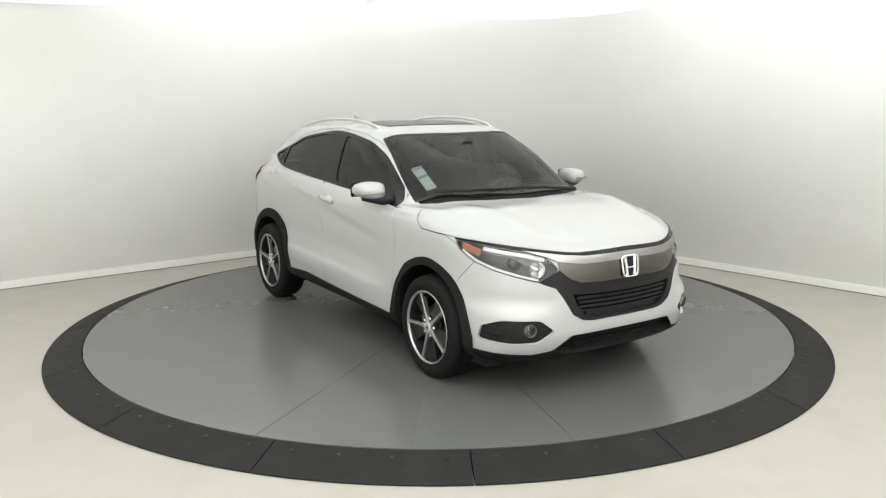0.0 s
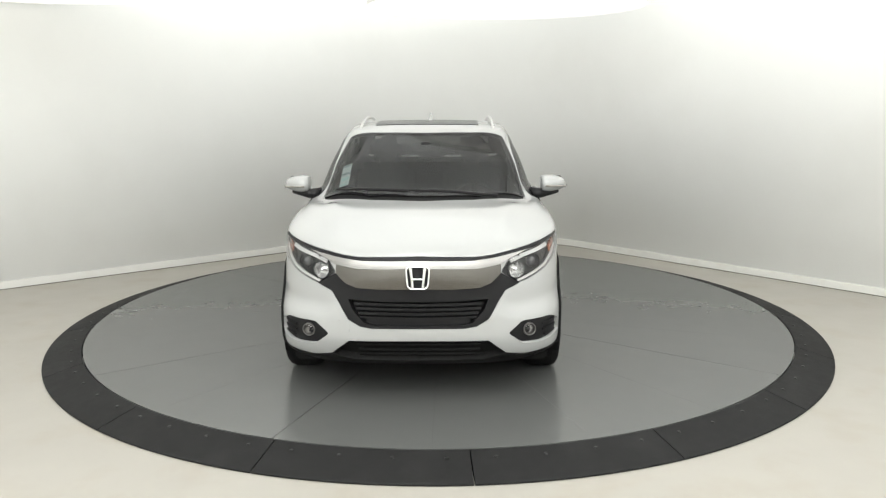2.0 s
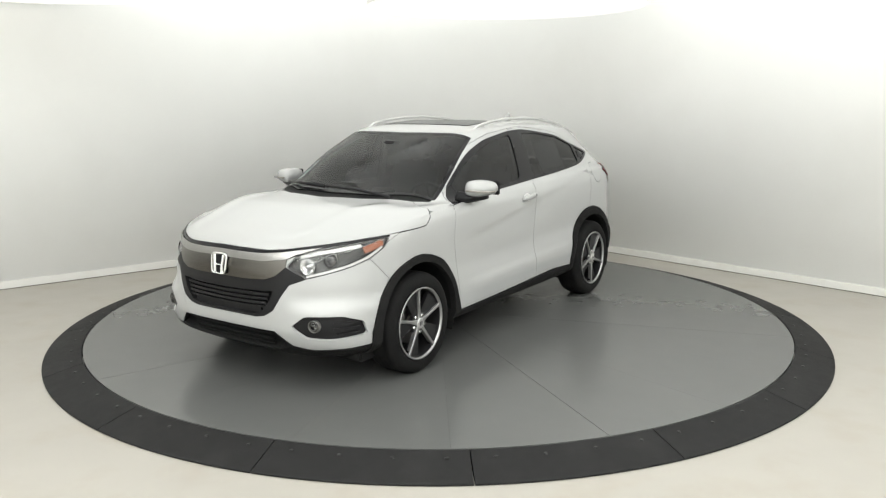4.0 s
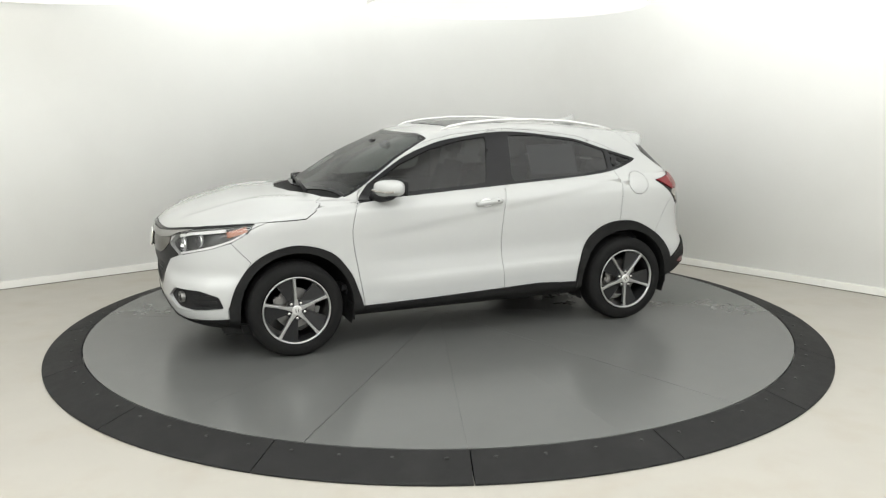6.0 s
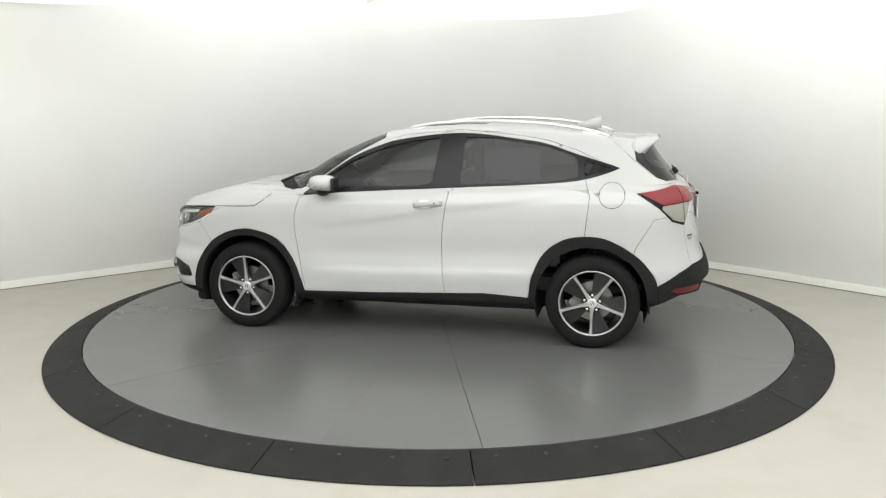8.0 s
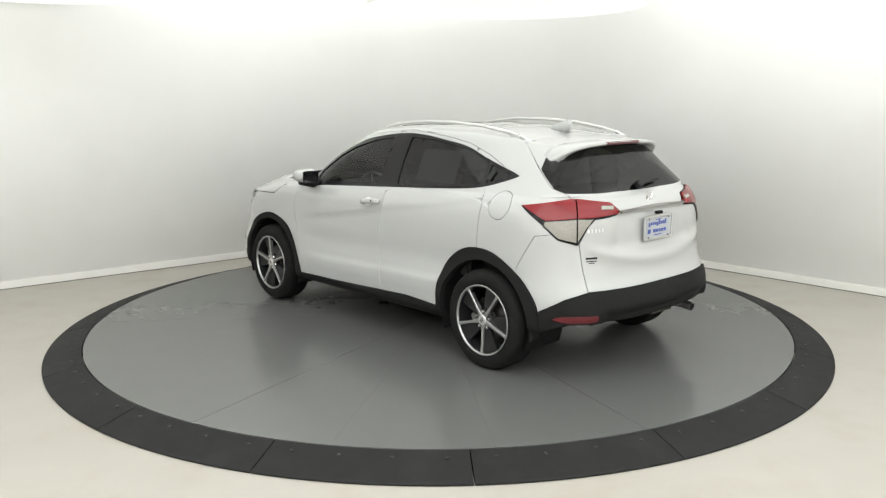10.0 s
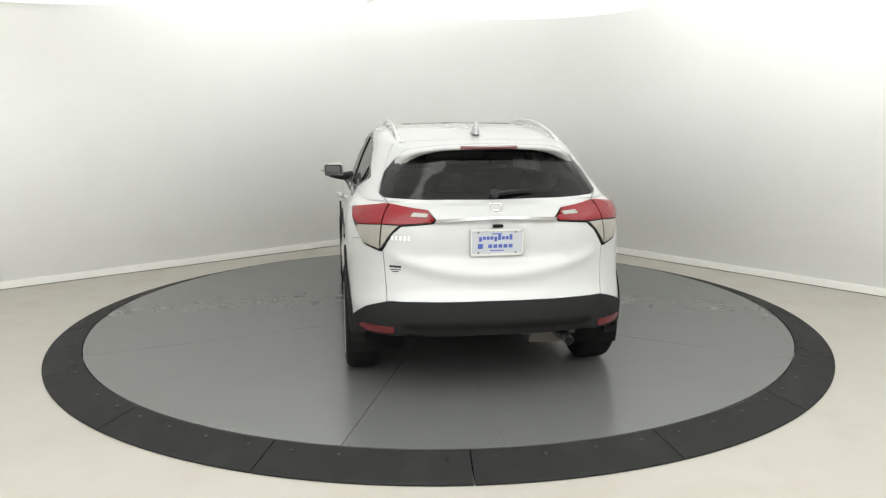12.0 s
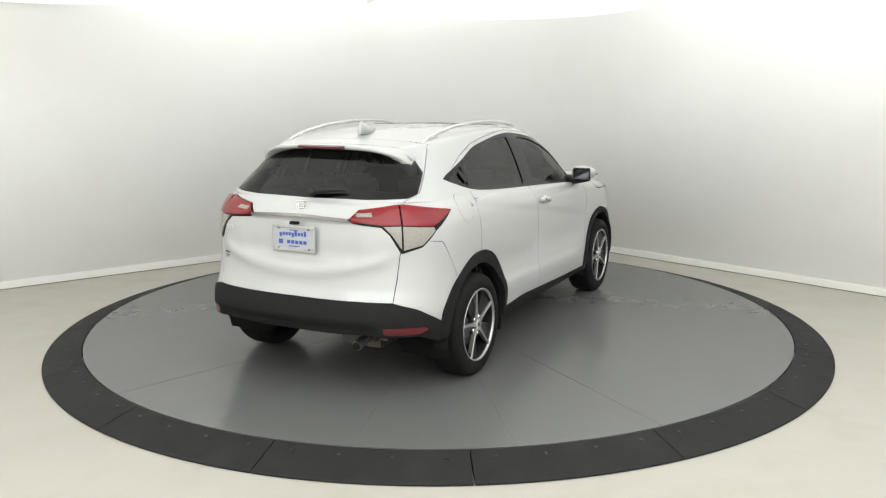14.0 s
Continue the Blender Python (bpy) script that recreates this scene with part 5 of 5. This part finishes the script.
    for i in range(6):
        for j in range(12):
            bm.faces.new((top[i * 13 + j], top[i * 13 + j + 1], top[i * 13 + 14 + j], top[i * 13 + 13 + j]))
    r = bmesh.ops.extrude_face_region(bm, geom=list(bm.faces))
    bmesh.ops.translate(bm, verts=[v for v in r["geom"] if isinstance(v, bmesh.types.BMVert)], vec=(0, 0, -0.005))
    part("sunroof", bm, GLOSS_BLACK, car, "dark glass sunroof set into the roof", smooth=False)
    # mirrors, handles
    for s in (1, -1):
        bm = bmesh.new()
        rows = []
        for k in range(9):
            t = k / 8
            y = 0.850 + 0.172 * t
            hx, hz = 0.098 * (1 - 0.55 * (t - 0.35) ** 2 * 2.2) * (1 if k < 8 else 0.75), 0.059 * (1 - 0.5 * (t - 0.3) ** 2 * 2) * (1 if k < 8 else 0.72)
            cx, cz = 0.628 + 0.02 * (1 - t), 1.134 + 0.002 * t
            ring = []
            for m in range(16):
                a = 2 * math.pi * m / 16
                c, q = math.cos(a), math.sin(a)
                ex = math.copysign(abs(c) ** 0.7, c) * hx * (1.22 if c > 0 else 0.92)
                ez = math.copysign(abs(q) ** 0.65, q) * hz
                ring.append(bm.verts.new((cx + ex, s * y, cz + ez)))
            rows.append(ring)
        for p, q in zip(rows, rows[1:]):
            for j in range(16):
                bm.faces.new((p[j], q[j], q[(j + 1) % 16], p[(j + 1) % 16]))
        bm.faces.new(rows[0])
        bm.faces.new(rows[-1][::-1])
        mirror = part("door_mirror", bm, WHITE, car, "white door mirror on a black foot", smooth=True)
        bm = bmesh.new()
        pts = [(0.70, 0.77, 1.068), (0.685, 0.84, 1.066), (0.66, 0.91, 1.076), (0.65, 0.97, 1.084)]
        tube(bm, [(x, s * y, z) for x, y, z in pts], 0.040, 10, flat=1.5, taper=[1.1, 0.9, 0.72, 0.5])
        part("mirror_foot", bm, SATIN_BLACK, mirror, "black mirror foot", smooth=True)
        bm = bmesh.new()
        box(bm, 0.552, s * 0.936, 1.132, 0.014, 0.146, 0.096, None, 0.006)
        part("mirror_rim", bm, SATIN_BLACK, mirror, "black rim")
        bm = bmesh.new()
        box(bm, 0.5440, s * 0.936, 1.132, 0.003, 0.130, 0.082)
        part("mirror_glass", bm, MIRROR, mirror, "mirror glass")
        bm = bmesh.new()
        tube(bm, [(0.766, s * 0.87, 1.124), (0.758, s * 0.95, 1.122), (0.725, s * 1.015, 1.120), (0.66, s * 1.033, 1.120)], 0.007, 8)
        part("turn_light", bm, CLEAR_LENS, mirror, "slim clear turn light")
        p, n = on_skin("S", -0.125, 0.990, 0.0)
        bm = bmesh.new()
        pts = [on_skin("S", x, z, o)[0] for x, z, o in ((-0.025, 0.983, 0.002), (-0.045, 0.985, 0.022), (-0.09, 0.989, 0.034), (-0.15, 0.994, 0.036), (-0.20, 0.998, 0.028), (-0.232, 1.000, 0.004))]
        tube(bm, [mirrored(v, s) for v in pts], 0.020, 10, flat=0.6, taper=[0.8, 1, 1, 1, 1, 0.8])
        handle = part("door_handle", bm, WHITE, car, "white door handle", smooth=True)
        bm = bmesh.new()
        v, n = on_skin("S", -0.105, 0.992, 0.0015)
        lathe(bm, [(0.030, 0.0), (0.030, 0.001), (0.026, -0.0), (0.001, -0.0008)], facing(mirrored(v, s), mirrored(n, s)) @ Matrix.Diagonal((1.7, 1.0, 1, 1)), 24)
        part("handle_cup", bm, WHITE_SHADE, handle, "hollow behind the handle", smooth=True)
        bm = bmesh.new()
        v, n = on_skin("S", -0.185, 0.997, 0.044)
        lathe(bm, [(0.007, -0.004), (0.006, 0.001), (0.001, 0.0015)], facing(mirrored(v, s), mirrored(n, s)), 10)
        part("handle_button", bm, SATIN_BLACK, handle, "dark button")
        # hidden rear handle in the window frame
        rows = ribbon(None, "S", [(-1.245, 1.225), (-1.27, 1.285)], 0.04, 0.002, 0.004, 4)
        bm = bmesh.new()
        rows_to_mesh(bm, rows, s)
        part("rear_handle", bm, SATIN_BLACK, car, "black handle hidden in the window frame")


def skin_height(x, y):
    return on_skin("T", x, y)[0].z


MIRROR = material("mirror_silver", (0.10, 0.10, 0.105), 0.02, metal=1.0, scale=20, vary=0.01, rough_vary=0.01)
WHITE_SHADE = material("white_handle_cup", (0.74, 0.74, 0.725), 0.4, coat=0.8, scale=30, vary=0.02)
build_fittings()


# ---- inside the car ----
def build_seat(x, y):
    seat = tagged(new("seat"), "dark cloth car seat")
    seat.parent = car
    bm = bmesh.new()
    box(bm, x + 0.08, y, 0.60, 0.50, 0.50, 0.16, None, 0.05)
    part("cushion", bm, SEAT, seat, smooth=True)
    bm = bmesh.new()
    box(bm, 0, 0, 0.31, 0.15, 0.48, 0.62, pose(x - 0.17, y, 0.62, 0, -18, 0), 0.06)
    part("backrest", bm, SEAT, seat, smooth=True)
    bm = bmesh.new()
    box(bm, 0, 0, 0.73, 0.10, 0.27, 0.18, pose(x - 0.17, y, 0.62, 0, -16, 0), 0.045)
    part("headrest", bm, SEAT, seat, smooth=True)
    bm = bmesh.new()
    for d in (-0.06, 0.06):
        tube(bm, [pose(x - 0.17, y, 0.62, 0, -17, 0) @ Vector((0, d, 0.58)), pose(x - 0.17, y, 0.62, 0, -17, 0) @ Vector((0, d, 0.70))], 0.007, 8, up=Vector((1, 0, 0)))
    part("headrest_posts", bm, STEEL, seat)


def build_inside():
    for y in (0.36, -0.36):
        build_seat(0.02, y)
    bm = bmesh.new()
    box(bm, -0.86, 0, 0.60, 0.48, 1.30, 0.18, None, 0.06)
    box(bm, 0, 0, 0.27, 0.15, 1.30, 0.55, pose(-1.10, 0, 0.62, 0, -20, 0), 0.06)
    bench = part("rear_bench", bm, SEAT, car, "dark cloth rear bench", smooth=True)
    for y in (0.42, 0, -0.42):
        bm = bmesh.new()
        box(bm, 0, 0, 0.60, 0.10, 0.26, 0.15, pose(-1.10, y, 0.62, 0, -20, 0), 0.04)
        part("headrest", bm, SEAT, bench, smooth=True)
    bm = bmesh.new()
    rows = []
    for k in range(-8, 9):
        y = 0.70 * k / 8
        e = abs(k) / 8
        rows.append([bm.verts.new(v) for v in ((1.06 - 0.16 * e ** 3, y, 1.03), (0.80, y, 1.045), (0.62, y, 1.025), (0.56, y, 0.97), (0.62, y, 0.70), (1.0, y, 0.65))])
    for p, q in zip(rows, rows[1:]):
        for j in range(6):
            bm.faces.new((p[j], q[j], q[(j + 1) % 6], p[(j + 1) % 6]))
    bm.faces.new(rows[0])
    bm.faces.new(rows[-1][::-1])
    part("dashboard", bm, DASH, car, "dark plastic dashboard", smooth=False)
    bm = bmesh.new()
    m = pose(0.44, 0.36, 0.96, 0, -66, 0)
    prev = [m @ Vector((0.185 * math.cos(2 * math.pi * k / 32), 0.185 * math.sin(2 * math.pi * k / 32), 0)) for k in range(33)]
    tube(bm, prev, 0.015, 8, up=m.to_3x3() @ Vector((0, 0, 1)))
    for a in (0, 180, 270):
        tube(bm, [m @ Vector((0, 0, -0.01)), m @ Vector((0.18 * math.cos(radians(a + 90)), 0.18 * math.sin(radians(a + 90)), 0))], 0.016, 8, up=m.to_3x3() @ Vector((0, 0, 1)))
    box(bm, 0, 0, -0.01, 0.13, 0.16, 0.04, m, 0.015)
    part("steering_wheel", bm, DASH, car, "black steering wheel", smooth=True)
    bm = bmesh.new()
    box(bm, 0.60, 0.02, 1.02, 0.03, 0.22, 0.13, None, 0.008)
    part("centre_screen", bm, GLOSS_BLACK, car, "dark centre screen")
    bm = bmesh.new()
    box(bm, 0.40, 0, 1.385, 0.03, 0.22, 0.06, None, 0.012)
    box(bm, 0.47, 0, 1.415, 0.10, 0.09, 0.03, None, 0.01)
    part("inside_mirror", bm, SATIN_BLACK, car, "dark inside mirror")
    bm = bmesh.new()
    box(bm, -0.62, 0, 1.475, 1.25, 0.86, 0.02, None, 0.008)
    box(bm, -0.62, 0, 1.468, 1.5, 0.70, 0.02, None, 0.008)
    part("roof_lining", bm, LINING, car, "pale grey roof lining")
    bm = bmesh.new()
    box(bm, -0.35, 0, 0.40, 2.6, 1.40, 0.10, None, 0.03)
    box(bm, -1.55, 0, 0.62, 0.60, 1.20, 0.10, None, 0.02)
    part("cabin_floor", bm, SEAT, car)
    for s in (1, -1):
        bm = bmesh.new()
        box(bm, -0.15, s * 0.74, 0.80, 1.85, 0.05, 0.50, None, 0.02)
        part("door_card", bm, DASH, car)
        bm = bmesh.new()
        box(bm, 0, 0, 0, 0.09, 0.03, 0.50, pose(-0.26, s * 0.665, 1.27, s * 13, 4, 0), 0.01)
        part("pillar_cover", bm, DASH, car)
    # papers stuck inside the panes
    sheet_on_glass("T", 0.795, 0.570, -1, 0.075, 0.255, -15)
    for x, z, w, h in ((-0.72, 1.290, 0.40, 0.24),):
        v, n = on_skin("S", x, z, -0.016)
        side = Vector((1, 0, 0))
        up = n.cross(side).normalized()
        bm = bmesh.new()
        quad = [v + side * a * w / 2 + up * b * h / 2 for a, b in ((-1, -1), (1, -1), (1, 1), (-1, 1))]
        low = [q - n * 0.002 for q in quad]
        f = [bm.verts.new(q) for q in quad + low]
        for idx in ((0, 1, 2, 3), (7, 6, 5, 4), (0, 4, 5, 1), (1, 5, 6, 2), (2, 6, 7, 3), (3, 7, 4, 0)):
            bm.faces.new([f[k] for k in idx])
        part("price_sheet", bm, SHEET, car, "printed price sheet inside the rear door's window")


def sheet_on_glass(dom, x, y, s, w, h, turn):
    v, n = on_skin(dom, x, y, -0.012)
    v, n = mirrored(v, s), mirrored(n, s)
    slope = (Vector((-1, 0, 0)) - n * n.dot(Vector((-1, 0, 0)))).normalized()
    side = n.cross(slope).normalized()
    spin = Matrix.Rotation(radians(turn), 3, n)
    slope, side = spin @ slope, spin @ side

    def slab(name, mat, parent, a, b, ww, hh, lift, label):
        bm = bmesh.new()
        c = v + side * a + slope * b + n * lift
        quad = [c + side * p * ww / 2 + slope * q * hh / 2 for p, q in ((-1, -1), (1, -1), (1, 1), (-1, 1))]
        f = [bm.verts.new(q) for q in quad + [q - n * 0.001 for q in quad]]
        for idx in ((0, 1, 2, 3), (7, 6, 5, 4), (0, 4, 5, 1), (1, 5, 6, 2), (2, 6, 7, 3), (3, 7, 4, 0)):
            bm.faces.new([f[k] for k in idx])
        return part(name, bm, mat, parent, label)

    sheet = slab("dealer_sheet", PAPER, car, 0, 0, w, h, 0, "pale printed sheet inside the windscreen")
    slab("print_block", PRINT_GREY, sheet, 0, h * 0.42, w * 0.8, h * 0.07, 0.002, "dark printed bar")
    slab("print_block", PRINT_GREY, sheet, 0, h * 0.06, w * 0.95, h * 0.10, 0.002, "dark printed bar")
    slab("print_block", PRINT_TEAL, sheet, 0, -h * 0.18, w * 0.8, h * 0.16, 0.002, "teal printed block")
    slab("print_block", PRINT_TEAL, sheet, 0, -h * 0.43, w * 0.8, h * 0.06, 0.002, "teal printed block")


build_inside()


def settle_body():
    """Brings the body to its true size and its height over the wheels."""
    m = Matrix.Translation((0, 0, 0.0143)) @ Matrix.Diagonal((0.9915, 0.9875, 0.9878, 1))
    for ob in car.children_recursive:
        top = ob
        while top.parent is not car:
            top = top.parent
        if ob.type == "MESH" and not top.name.startswith("wheel.") and top.name != "wheel":
            ob.data.transform(m)


settle_body()


# ---- what moves ----
def heading(t):
    """The turntable's turn in degrees: a nearly even pace that gains a little."""
    s = t - 7.0
    return 183.826 - 17.1875 * s - 0.0234 * s * s


def motions():
    rows_car, rows_disc = [], []
    for i in range(29):
        t = i * 0.5
        a = radians(heading(t))
        x = CAR_X * math.cos(a) - CAR_Y * math.sin(a)
        y = CAR_X * math.sin(a) + CAR_Y * math.cos(a)
        rows_car.append((t, pose(x, y, FLOOR_DROP, 0, 0, heading(t))))
        rows_disc.append((t, pose(0, 0, 0, 0, 0, heading(t))))
    walk(car, rows_car)
    walk(platform, rows_disc)


CAR_X, CAR_Y = 0.025, -0.0856
motions()
